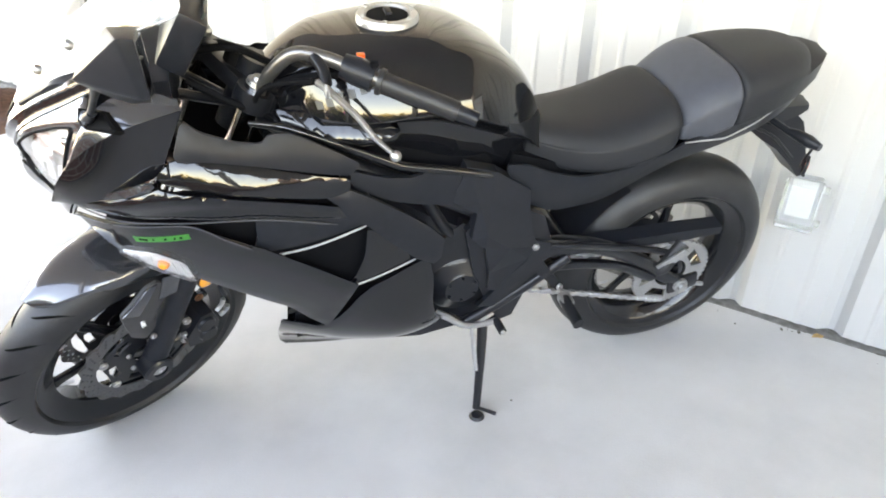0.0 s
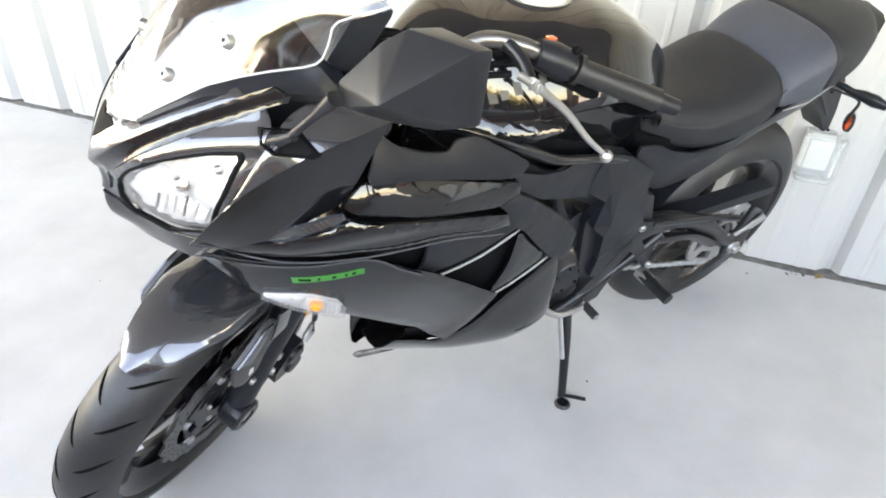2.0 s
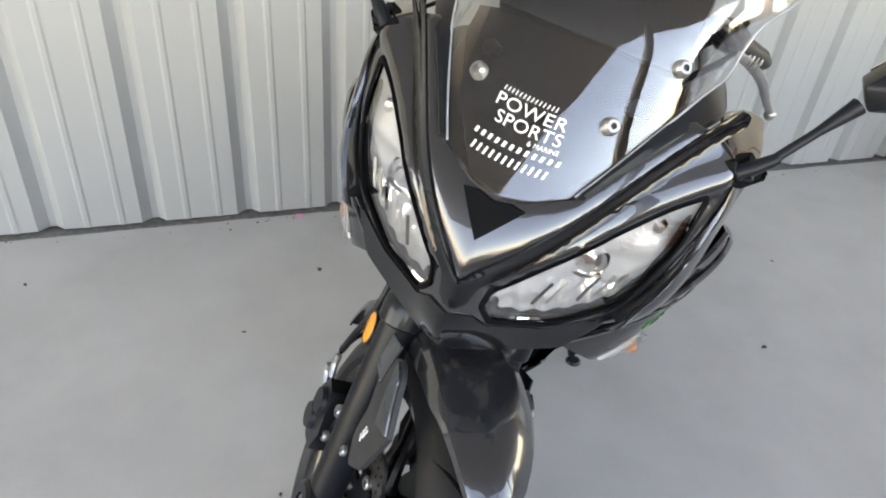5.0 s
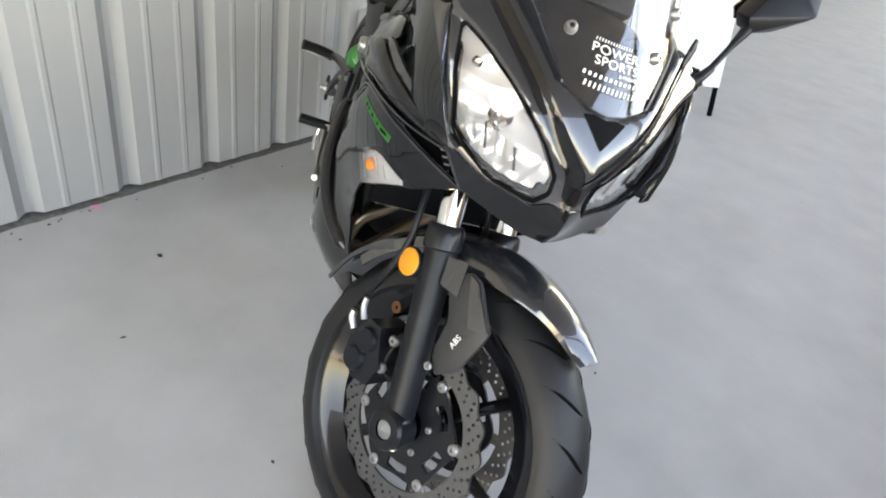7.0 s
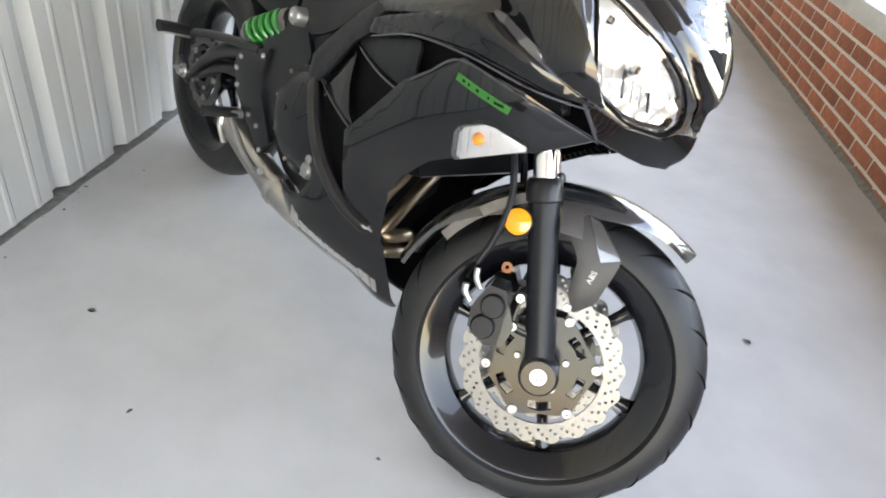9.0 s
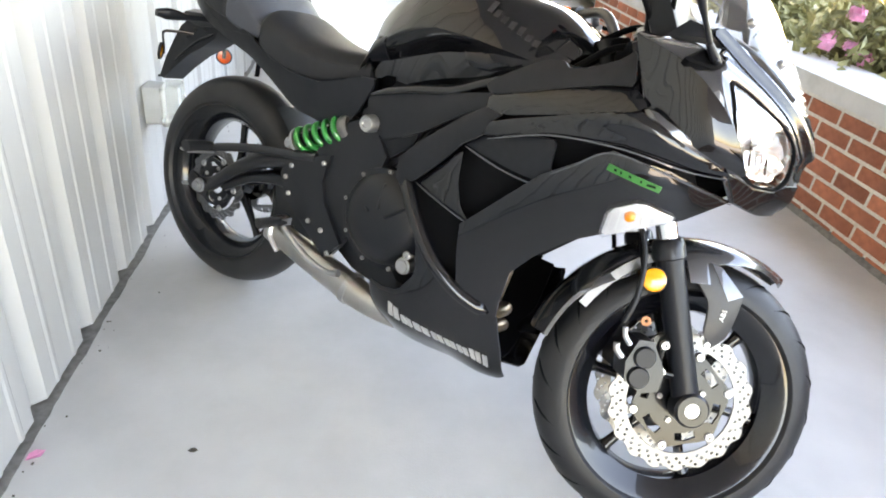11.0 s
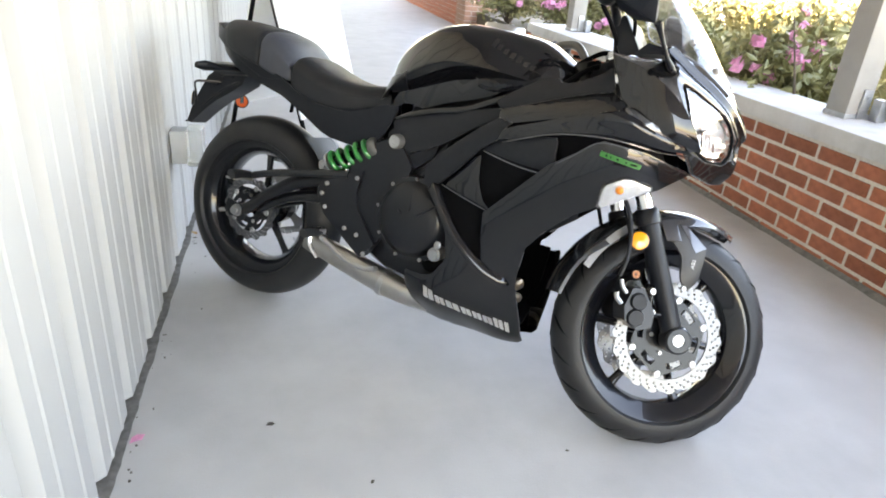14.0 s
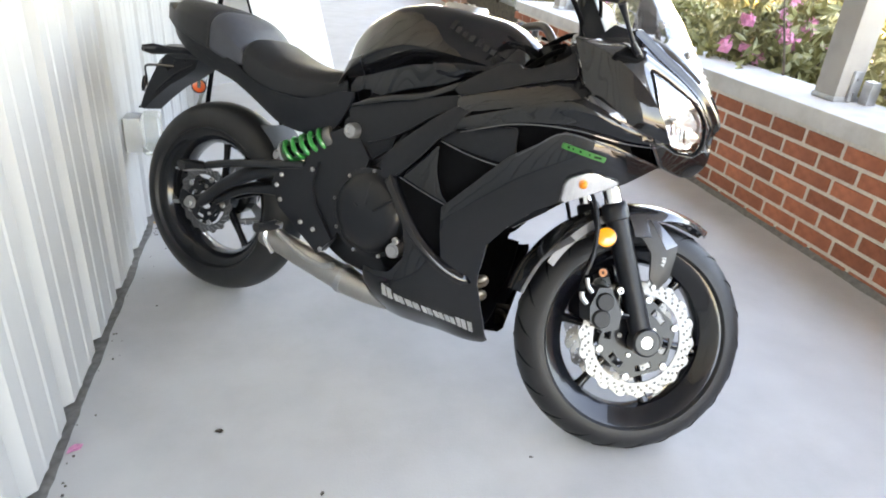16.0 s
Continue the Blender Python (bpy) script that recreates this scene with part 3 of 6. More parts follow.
CREST_FINE = spline([(a, b, 0) for a, b in CREST], 5)
for s in (1, -1):
    side_panel("inner_fairing", INNER, M_DARK, s, out=-0.034, thick=0.004)
    side_panel("main_fairing_panel", MAIN[s], M_BLACK, s, soft=0, label="gloss black side fairing panel")
    low = side_panel("belly_panel", BELLY[s], M_BLACK, s, out=-0.003, step=0.010, sheet=SIDE if s < 0 else SIDE_L, label="gloss black lower fairing panel")
    side_panel("upper_fairing_band", BAND_FRONT, M_BLACK, s, out=crest, thick=0.010, step=0.008, soft=0, roll=0.003)
    side_panel("band_corner", BAND_REAR, M_MATTE, s, out=0.004, thick=0.010, step=0.012, soft=0, roll=0.003, label="matte black rear corner of the fairing")
    side_panel("side_cover", COVER, M_MATTE, s, out=-0.004, label="matte black plastic side cover")
    side_panel("cover_shoulder", SHOULDER, M_BLACK, s, out=lambda x, z: .002 - .25 * max(0.0, z - .80), step=0.010, label="gloss black shoulder under the side cover")
    side_panel("tank_side_panel", TANK_SIDE[s], M_MATTE, s, out=-0.014, thick=0.012, label="matte black panel below the tank")
    side_panel("vent_blade", BLADE, M_MATTE, s, out=-0.012, thick=0.008)
    side_panel("vent_cheek", CHEEK, M_BLACK, s, out=-0.010, thick=0.006)
    # thin graphite lines colour in the highlight on the panel and band edges
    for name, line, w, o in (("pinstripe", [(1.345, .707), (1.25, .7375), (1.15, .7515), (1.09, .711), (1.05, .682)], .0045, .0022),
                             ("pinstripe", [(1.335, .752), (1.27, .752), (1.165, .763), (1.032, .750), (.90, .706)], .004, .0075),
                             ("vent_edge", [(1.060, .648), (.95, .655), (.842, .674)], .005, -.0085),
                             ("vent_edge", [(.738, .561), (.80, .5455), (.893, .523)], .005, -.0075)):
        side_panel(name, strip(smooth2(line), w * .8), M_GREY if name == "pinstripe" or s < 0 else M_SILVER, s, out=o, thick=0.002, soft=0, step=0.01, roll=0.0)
    if s < 0:
        line = smooth2([(.714, .563), (.762, .497), (.828, .420), (.895, .362), (.965, .330)])
        part("ridge", tube([Vector((a, s * (SIDE(a, b) - .001), b)) for a, b in line], [.004] + [.017] * (len(line) - 2) + [.004], 12, 1, flat=.7), M_BLACK, bike)
    # lighter strip on the crest, a highlight put in as colour
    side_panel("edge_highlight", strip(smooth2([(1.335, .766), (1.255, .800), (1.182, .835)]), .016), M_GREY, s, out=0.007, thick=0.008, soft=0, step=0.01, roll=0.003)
    # green plate with dark unreadable marks
    gp = side_panel("green_decal", [(1.149, .733), (1.241, .716), (1.238, .704), (1.147, .721)], M_DECAL, s, out=0.0012, thick=0.002, soft=0, step=0.012, roll=0.0, label="green decal strip with small dark marks")
    for i, (f, w) in enumerate(((.12, .05), (.24, .03), (.40, .05), (.62, .03), (.74, .16))):
        x0, x1 = 1.149 + .092 * f, 1.149 + .092 * (f + w)
        z0 = .7275 - .0170 * (f + w / 2)
        side_panel("decal_mark", [(x0, z0 + .002), (x1, z0 + .001), (x1, z0 - .003), (x0, z0 - .002)], M_DARK, s, out=0.0022, thick=0.001, soft=0, roll=0.0, parent=gp)
    # maker's mark on the belly as plain slanted blocks
    u = Vector((.252, -.064))
    heights = (1.35, 1.0, 1.0, 1.0, 1.0, 1.0, 1.3, 1.3)
    widths = (.15, .12, .17, .12, .11, .12, .12, .05)
    f = 0.0
    for h, w in zip(heights, widths) if s < 0 else ():
        up = Vector((-.005, .0215)) * h
        for k in (0.04, 0.50):
            a = Vector((.741, .244)) + u * (f + k * w)
            b = a + u * (w * 0.34)
            side_panel("logo_block", [tuple(a), tuple(b), tuple(b + up), tuple(a + up)], M_SILVER, s, out=0.0005, thick=0.006, soft=0, step=0.006, roll=0.0, parent=low)
        f += w
    # indicator set flush into the panel
    ind = [(1.158, .590), (1.166, .653), (1.217, .682), (1.285, .666), (1.22, .627)]
    lamp = side_panel("indicator", [((x - 1.21) * .93 + 1.21, (z - .643) * .93 + .643) for x, z in ind], M_REFLECT, s, out=0.004, thick=0.010, soft=1, step=0.009, label="clear indicator lamp with amber bulb")
    side_panel("indicator_lens", ind, M_LENS, s, out=0.013, thick=0.002, step=0.02, parent=lamp, roll=0.008)
    bmx = bmesh.new()
    bmesh.ops.create_uvsphere(bmx, u_segments=14, v_segments=9, radius=0.0105, matrix=Matrix.Translation((1.205, s * (SIDE(1.205, .648) + .006), .650)))
    part("bulb", bmx, M_BULB, lamp)
    for a0, b0, a1, b1 in ((1.172, .610, 1.176, .650), (1.186, .618, 1.190, .662), (1.225, .640, 1.222, .672), (1.245, .648, 1.238, .668)):
        part("reflector_rib", tube([(a0, s * (SIDE(a0, b0) + .007), b0), (a1, s * (SIDE(a1, b1) + .007), b1)], .0012, 6), M_ALU, lamp)

# nose with two openings for the headlamps
HALF = [(.03, .690), (.06, .696), (.12, .712), (.158, .763), (.170, .80), (.186, .86), (.196, .92), (.189, .942), (.160, .960), (.134, .967), (.113, .962), (.081, .919), (.063, .895), (.028, .884)]
LAMP = [(.178, .908), (.174, .857), (.151, .781), (.095, .749), (.042, .746), (.030, .768), (.033, .790), (.065, .828), (.11, .868), (.15, .895)]


EDGE_A = spline([(.0, .812, 0), (.018, .828, 0), (.044, .853, 0), (.078, .890, 0), (.107, .922, 0), (.133, .950, 0), (.160, .976, 0), (.185, .998, 0)], 5)
EDGE_B = spline([(.035, .806, 0), (.057, .826, 0), (.085, .856, 0), (.120, .888, 0), (.155, .910, 0), (.190, .928, 0)], 5)


def step_up(y, z, line, up, down, height):
    """A crease: gently falling back above the line, sharply below it."""
    best, side = 9.0, 1.0
    for p, q in zip(line, line[1:]):
        ex, ez = q.x - p.x, q.y - p.y
        t = max(0.0, min(1.0, ((y - p.x) * ex + (z - p.y) * ez) / (ex * ex + ez * ez)))
        dx, dz = y - p.x - ex * t, z - p.y - ez * t
        d = math.hypot(dx, dz)
        if d < best:
            best, side = d, ex * dz - ez * dx
    u = min(1.0, best / (up if side > 0 else down))
    return height * (0.5 + 0.5 * math.cos(math.pi * u))


def nose_at(y, z):
    a = abs(y)
    return Vector((NOSE(a, z) + step_up(a, z, EDGE_A, .052, .018, .014) + step_up(a, z, EDGE_B, .028, .015, .008), y, z))


ring = [(0, .692)] + HALF + [(0, .881)] + [(-y, z) for y, z in HALF[::-1]]
holes = [dense(soften(LAMP, 1, .12), .008), dense([(-y, z) for y, z in soften(LAMP, 1, .12)], .008)]
nose = part("nose_cowl", shell(ring, nose_at, lambda a, b: Vector((-1, 0, 0)), 0.005, holes, 0.006, 0.002), M_GREY, bike, "metallic graphite nose cowl", smooth=40)
# dark centre stripe, chin and intake
chin = [(0, .6935), (.03, .6915), (.058, .697), (.118, .714), (.152, .762), (.094, .742), (.040, .739), (.024, .755), (0, .758)]
part("chin", shell(chin[:-1] + [(0, .758)] + [(-y, z) for y, z in chin[-2:0:-1]], lambda a, b: nose_at(a, b) + Vector((.003, 0, 0)), lambda a, b: Vector((-1, 0, 0)), .006, (), .006), M_BLACK, bike, "gloss black chin under the headlamps")
for s in (1, -1):
    sw = smooth2([(s * .003, .765), (s * .014, .803), (s * .046, .838), (s * .086, .882), (s * .115, .915), (s * .141, .943), (s * .163, .966), (s * .180, .981)])
    part("nose_stripe", shell(strip(sw, .019), lambda a, b: nose_at(a, b) + Vector((.003, 0, 0)), lambda a, b: Vector((-1, 0, 0)), .006, (), .005), M_BLACK, bike, "gloss black swept nose stripe")
part("intake", shell([(0, .845), (.030, .877), (.016, .879), (0, .877), (-.016, .879), (-.030, .877)], lambda a, b: nose_at(a, b) + Vector((.0018, 0, 0)), lambda a, b: Vector((-1, 0, 0)), .004, (), .008), M_DARK, bike, "black intake wedge below the windscreen")
for s in (1, -1):
    lift = Vector((.003, 0, .003))
    top = [nose_at(s * .066, .900) + lift, nose_at(s * .090, .932) + lift, nose_at(s * .112, .961) + lift, Vector((1.236, s * .132, .980)), Vector((1.183, s * .149, .990))]
    low = [nose_at(s * .072, .899) + lift, nose_at(s * .100, .930) + lift, nose_at(s * .124, .954) + lift, Vector((1.222, s * .158, .966)), Vector((1.157, s * .169, .958))]
    part("screen_side_trim", loft([[p, p.lerp(q, .5) + Vector((.001, 0, .0015)), q, q - Vector((.004, 0, .010)), p - Vector((.004, 0, .010))] for p, q in zip(spline(top, 5), spline(low, 5))]), M_MATTE, bike, "matte black trim beside the windscreen")

for s in (1, -1):
    out = [(s * y, z) for y, z in soften(LAMP, 1, .12)]
    cx, cz = s * .10, .815
    deep = lambda a, b: nose_at(a, b) + Vector((-.009 - 9.0 * max(0, .042 ** 2 - min(.042 ** 2, (a - cx) ** 2 + (b - cz) ** 2)) - 6 * max(0, .026 ** 2 - min(.026 ** 2, (a - s * .148) ** 2 + (b - .872) ** 2)) - .0075 * abs((1 if b > .80 else 2) * (abs(a) * 46 + b * 14) % 2 - 1) - .004 * abs(b * 60 % 2 - 1), 0, 0))
    lamp = part("headlamp", shell(out, deep, lambda a, b: Vector((-1, 0, 0)), .006, (), .006), M_LAMP, bike, "clear multi-reflector headlamp")
    part("lamp_lens", shell([((y - s * .1) * 1.0 + s * .1, z) for y, z in out], lambda a, b: nose_at(a, b) + Vector((-.001, 0, 0)), lambda a, b: Vector((-1, 0, 0)), .002, (), .014), M_LENS, lamp, "clear lens")
    # dark surround between lens and cowl
    big = [(s * .1 + (y - s * .1) * 1.04, .825 + (z - .825) * 1.05) for y, z in out]
    part("lamp_gasket", shell(big, lambda a, b: nose_at(a, b) + Vector((.0032, 0, 0)), lambda a, b: Vector((-1, 0, 0)), .006, [dense(out, .008)], .008), M_DARK, lamp)
    lip = [(s * a, b) for a, b in strip(smooth2([(.036, .772), (.044, .754), (.094, .756), (.146, .786), (.166, .842), (.172, .885)]), .006)]
    part("lamp_bezel", shell(lip, lambda a, b: nose_at(a, b) + Vector((-.007, 0, 0)), lambda a, b: Vector((-1, 0, 0)), .010, (), .01), M_DARK, lamp, "black inner bezel")
    for i in range(6):
        t = i / 5
        y0, z0 = s * (.070 + .066 * t), .770 + .016 * t
        y1, z1 = y0 + s * .010, z0 + .034 - .010 * abs(t - .5)
        part("reflector_flute", tube([nose_at(y0, z0) + Vector((-.009, 0, 0)), nose_at(y1, z1) + Vector((-.013, 0, 0))], .0019, 6), M_ALU if i % 3 else M_DARK, lamp)
    bm = lathe([(.0001, .012), (.010, .011), (.013, .004), (.014, 0), (.019, 0), (.020, .006), (.022, 0)], 20)
    part("projector", bm, M_CHROME, lamp, m=aim(nose_at(cx, cz + .01) + Vector((-.032, 0, 0)), (1, 0, 0)))
    bm = lathe([(.0001, .008), (.006, .007), (.008, 0)], 16)
    part("position_bulb", bm, M_CHROME, lamp, m=aim(nose_at(s * .148, .872) + Vector((-.020, 0, 0)), (1, 0, 0)))

# nose side: an upper and a lower face that meet in a hard swept fold
for s in (1, -1):
    line = spline([(1.354, s * .160, .772), (1.328, s * .182, .822), (1.291, s * .197, .866), (1.236, s * .212, .908), (1.184, s * .220, .932), (1.122, s * .218, .948)], 6)
    foot = spline([(1.352, s * .152, .764), (1.310, s * .186, .778), (1.262, s * .206, .797), (1.215, s * .212, .818), (1.178, s * .212, .834), (1.166, s * .214, .850)], 6)
    back = spline([nose_at(s * .152, .766), nose_at(s * .172, .81), nose_at(s * .186, .86), nose_at(s * .196, .92), (1.226, s * .174, .950), (1.180, s * .166, .957), (1.126, s * .188, .953)], 5)
    rows, tops = [], []
    for i, p in enumerate(line):
        u = i / (len(line) - 1)
        q = foot[min(len(foot) - 1, round(u * (len(foot) - 1)))]
        r = back[min(len(back) - 1, round(u * (len(back) - 1)))]
        mid = (p + q) / 2 + Vector((0, s * .005, 0)) * math.sin(math.pi * min(1, u * 1.4))
        rows.append([p, p.lerp(mid, .5) + Vector((0, s * .001, 0)), mid, mid.lerp(q, .5) + Vector((0, s * .001, 0)), q, q - Vector((0, s * .006, 0)), mid - Vector((0, s * .006, 0)), p - Vector((0, s * .006, .004))])
        top = (p + r) / 2 + Vector((.001, s * .002, .003))
        tops.append([p + Vector((0, 0, .0005)), p.lerp(top, .5) + Vector((0, 0, .002)), top, top.lerp(r, .5) + Vector((0, 0, .002)), r, r - Vector((.004, 0, .006)), top - Vector((0, 0, .006)), p - Vector((0, s * .004, .004))])
    # same graphite cowl; black here stands in for the dark surroundings it reflects
    part("nose_side_cowl", loft(rows), M_BLACK, bike, "lower face of the nose cowl, black for its dark reflection", smooth=50)
    part("cowl_shoulder", loft(tops), M_GREY, bike, "metallic graphite upper face of the nose cowl", smooth=50)

# windscreen
PROF = [(.875, 1.405), (.885, 1.398), (.955, 1.350), (1.03, 1.296), (1.095, 1.235), (1.15, 1.160), (1.18, 1.11)]


def screen_at(y, z):
    return Vector((float(np.interp(z, [p[0] for p in PROF], [p[1] for p in PROF])) - 4.4 * y * y + .003 - 1.1 * max(0.0, abs(y) - .112) * max(0.0, min(1.0, (1.055 - z) / .05)), y, z))


WS = [(.028, .886), (.063, .897), (.081, .921), (.113, .964), (.132, .981), (.149, .993), (.152, 1.018), (.158, 1.046), (.184, 1.072), (.180, 1.092), (.15, 1.122), (.105, 1.148), (.05, 1.162)]
ring = [(0, .882)] + WS + [(0, 1.166)] + [(-y, z) for y, z in WS[::-1]]
screen = part("windscreen", shell(soften(ring, 1, .15), screen_at, lambda a, b: Vector((-.8, 0, -.6)), .003, (), .016), M_SCREEN, bike, "clear plastic windscreen with white dealer lettering")
for s in (1, -1):
    for y, z in ((.100, 1.006), (.064, .954)):
        p = screen_at(s * y, z)
        nrm = Vector((1, s * .55, .75))
        bm = lathe([(.0028, .004), (.0032, .006), (.0055, .006), (.0078, .003), (.0085, 0), (.0085, -.004), (.0001, -.004), (.0001, .004)], 18)
        part("screen_bolt", bm, M_ALU, screen, m=aim(p + nrm.normalized() * .001, nrm))
# bright moulded rim of the screen
for s in (1, -1):
    part("screen_rim", tube([screen_at(s * y, z) + Vector((.001, 0, .001)) for y, z in WS[1:]], .0013, 6, 3), M_RIMEDGE, screen, "bright edge of the screen")
# dealer lettering: the trade in words, the rest as bars


def on_screen(ob):
    for v in ob.data.vertices:
        p = screen_at(v.co.x, v.co.y)
        v.co = p + Vector((.8, 0, .6)) * (.0012 + v.co.z)


for text, y, z, h, sq in (("POWER", -.003, .9452, .0135, 1.42), ("SPORTS", .001, .9335, .0135, 1.32), ("& MARINE", .020, .9247, .0052, 1.2)):
    on_screen(lettering("lettering", text, h, Matrix.Translation((y, z, 0)), M_WHITE, screen, .0003, sq))
for z, h, y0, y1, n, fill in ((.9545, .0036, -.034, .020, 14, .28), (.9175, .0042, -.043, .043, 12, .42), (.9070, .0062, -.040, .036, 12, .34)):
    for i in range(n):
        a = y0 + (y1 - y0) * i / n
        b = a + (y1 - y0) / n * fill
        q = [(a, z - h / 2), (b, z - h / 2), (b + h * .25, z + h / 2), (a + h * .25, z + h / 2)]
        part("lettering_bar", shell(q, lambda a, b: screen_at(a, b) + Vector((.0015, 0, .001)), lambda a, b: Vector((-1, 0, 0)), .0006, (), .02), M_WHITE, screen, smooth=0)
# inner shroud and instruments under the screen
shroud = [[Vector((x, y, z)) for y, z in ((-w, zb), (-w * .9, zt), (-w * .5, zt + .012), (0, zt + .016), (w * .5, zt + .012), (w * .9, zt), (w, zb))] for x, w, zt, zb in ((1.375, .03, .862, .84), (1.30, .09, .905, .86), (1.22, .13, .945, .88), (1.14, .145, .955, .89))]
part("inner_shroud", loft(shroud), M_MATTE, bike)
part("instrument_panel", solid_box(.05, .22, .10, .012, at=(1.115, 0, 1.0), turn=(0, -32, 0)), M_MATTE, bike)
part("instrument_face", solid_box(.004, .19, .07, .003, at=(1.09, 0, 1.017), turn=(0, -32, 0)), M_LCD, bike)

# ---- tank
def tank_ring(x, zt, w, wl, zm, zb):
    half = [(0, zt), (.25 * w, zt - .001), (.48 * w, zt - .005), (.64 * w, zt - .013), (.72 * w, zt - .022), (.78 * w, zt - .036), (.88 * w, zt - .066), (.97 * w, zt - .096), (w, zt - .112), (.90 * w + .10 * wl, .80 * (zt - .112) + .20 * zm), (.50 * w + .50 * wl, .40 * (zt - .112) + .60 * zm), (wl, zm), (wl * .98, (zm + zb) / 2), (wl * .9, zb)]
    return [Vector((x, y, z)) for y, z in half] + [Vector((x, -y, z)) for y, z in half[:0:-1]]


ST = [(.448, .80, .050, .045, .75, .705), (.470, .848, .085, .070, .765, .70), (.505, .895, .115, .088, .775, .70), (.56, .938, .142, .098, .79, .708), (.63, .972, .160, .104, .815, .73), (.70, .986, .168, .108, .838, .765), (.78, .984, .170, .118, .85, .79), (.85, .976, .160, .128, .858, .808), (.91, .968, .138, .112, .866, .822), (.96, .944, .108, .092, .868, .835), (.995, .918, .080, .076, .865, .845), (1.01, .902, .060, .060, .862, .85)]
arr = np.array(ST)
xs = np.linspace(ST[0][0], ST[-1][0], 44)
rows = []
for x in xs:
    v = []
    for c in range(1, 6):
        v.append(float(np.interp(x, arr[:, 0], arr[:, c])) + (.008, .006, .004, 0, 0)[c - 1])
    rows.append(v)
rows = np.array(rows)
for _ in range(2):
    rows[1:-1] = (rows[:-2] + 2 * rows[1:-1] + rows[2:]) / 4
tank = part("fuel_tank", loft([tank_ring(x, *r) for x, r in zip(xs, rows)]), M_BLACK, bike, "gloss black fuel tank with knee hollows", smooth=48)
pad = [[v + Vector((.22 * (v.z - .80), math.copysign(.003, v.y) if abs(v.y) > .001 else 0, 0)) for v in tank_ring(x, *r)][2:12] for x, r in zip(xs[:9], rows[:9])]
for s in (1, -1):
    part("tank_pad", loft([[Vector((v.x, s * (abs(v.y) + .002), v.z)) for v in r] + [Vector((v.x, s * (abs(v.y) - .004), v.z)) for v in reversed(r)] for r in pad]), M_FRAME, tank, "satin black pad on the rear of the tank", smooth=60)
capm = aim((.766, 0, .986), (.03, 0, 1))
part("filler_ring", lathe([(.040, 0), (.040, .012), (.043, .016), (.054, .016), (.057, .012), (.058, 0)], 40), M_ALU, tank, "brushed filler ring", capm)
part("filler_cap", lathe([(.0001, .014), (.030, .015), (.038, .013), (.040, .006), (.040, 0)], 40), M_DARK, tank, "black filler cap", capm)
part("key_cover", solid_box(.030, .007, .012, .003), M_MATTE, tank, m=capm @ pose(0, .019, 0))
for i in range(6):
    a = math.pi * 2 * i / 6 + .3
    bolt(tank, capm @ Vector((.0485 * math.cos(a), .016, .0485 * math.sin(a))), (.03, 0, 1), .0045, M_STEEL, depth=.003)
for s in (1, -1):
    bolt(tank, (.951, s * .096, .866), (0, s, .25), .012, M_ALU, depth=.008, label="silver tank mounting bolt")
    # model mark as small slanted strokes
    def tank_side(a, b, s=s):
        zt, w, wl, zm, zb = (float(np.interp(a, xs, rows[:, c])) for c in range(5))
        y = float(np.interp(-b, [-zt, -(zt - .022), -(zt - .036), -(zt - .066), -(zt - .096), -(zt - .112), -zm], [.35 * w, .72 * w, .78 * w, .88 * w, .97 * w, w, wl]))
        return Vector((a, s * (y + .0005), b))
    for dx, h in ((0, 1.3), (.012, .8), (.026, .7), (.040, .8), (.054, .95), (.068, .7), (.080, .7)):
        x, z = .795 + dx * 1.35, .936 - .045 * dx / .08
        q = [(x, z), (x + .011, z - .003), (x + .006 * h + .010, z + .015 * h), (x + .006 * h - .002, z + .016 * h)]
        part("logo_stroke", shell(q, tank_side, lambda a, b: Vector((0, -s, -.3)), .004, (), .006), M_DARKGFX, tank, smooth=0)

# glossy trim rail along the foot of the tank, and the pods above it
for s in (1, -1):
    part("tank_trim", tube([(1.03, s * .125, .868), (.972, s * .140, .862), (.90, s * .148, .833), (.82, s * .150, .795), (.76, s * .150, .768), (.67, s * .148, .748), (.60, s * .144, .728), (.545, s * .136, .708)], [.006, .011, .012, .013, .012, .011, .010, .006], 14, flat=.8), M_BLACK, bike, "gloss black trim rail under the tank")
    pod = [(.772, .858), (.786, .826), (.83, .822), (.90, .838), (.972, .858), (.984, .880), (.95, .888), (.889, .884)]
    part("tank_pod", shell(soften(pod, 1, .15), lambda a, b: Vector((a, s * (.172 - .30 * max(0, a - .84) - (.75 if b > .846 else .45) * abs(b - .846) + .03 * (a - .78)), b)), lambda a, b: Vector((0, -s, 0)), .03, (), .010, .004), M_BLACK, bike, "gloss black lower tank pod")
part("airbox", solid_box(.40, .20, .17, .02, at=(.76, 0, .725)), M_DARK, bike, "black airbox under the tank")

# ---- seats and tail
def cushion(stations, mat, name, label, crown=.35):
    rings = []
    for x, zt, w, zb in stations:
        half = [(0, zt), (.55 * w, zt - .004 * crown), (.85 * w, zt - .018), (.97 * w, zt - .04), (w, zt - .5 * (zt - zb)), (w * 1.01, zb - .002), (w * 1.0, zb - .016), (w * .8, zb - .018)]
        rings.append([Vector((x, y, z)) for y, z in half] + [Vector((x, -y, z)) for y, z in half[:0:-1]])
    ob = part(name, loft(rings), mat, bike, label, smooth=70)
    md = ob.modifiers.new("round", "SUBSURF")
    md.levels = md.render_levels = 2
    return ob


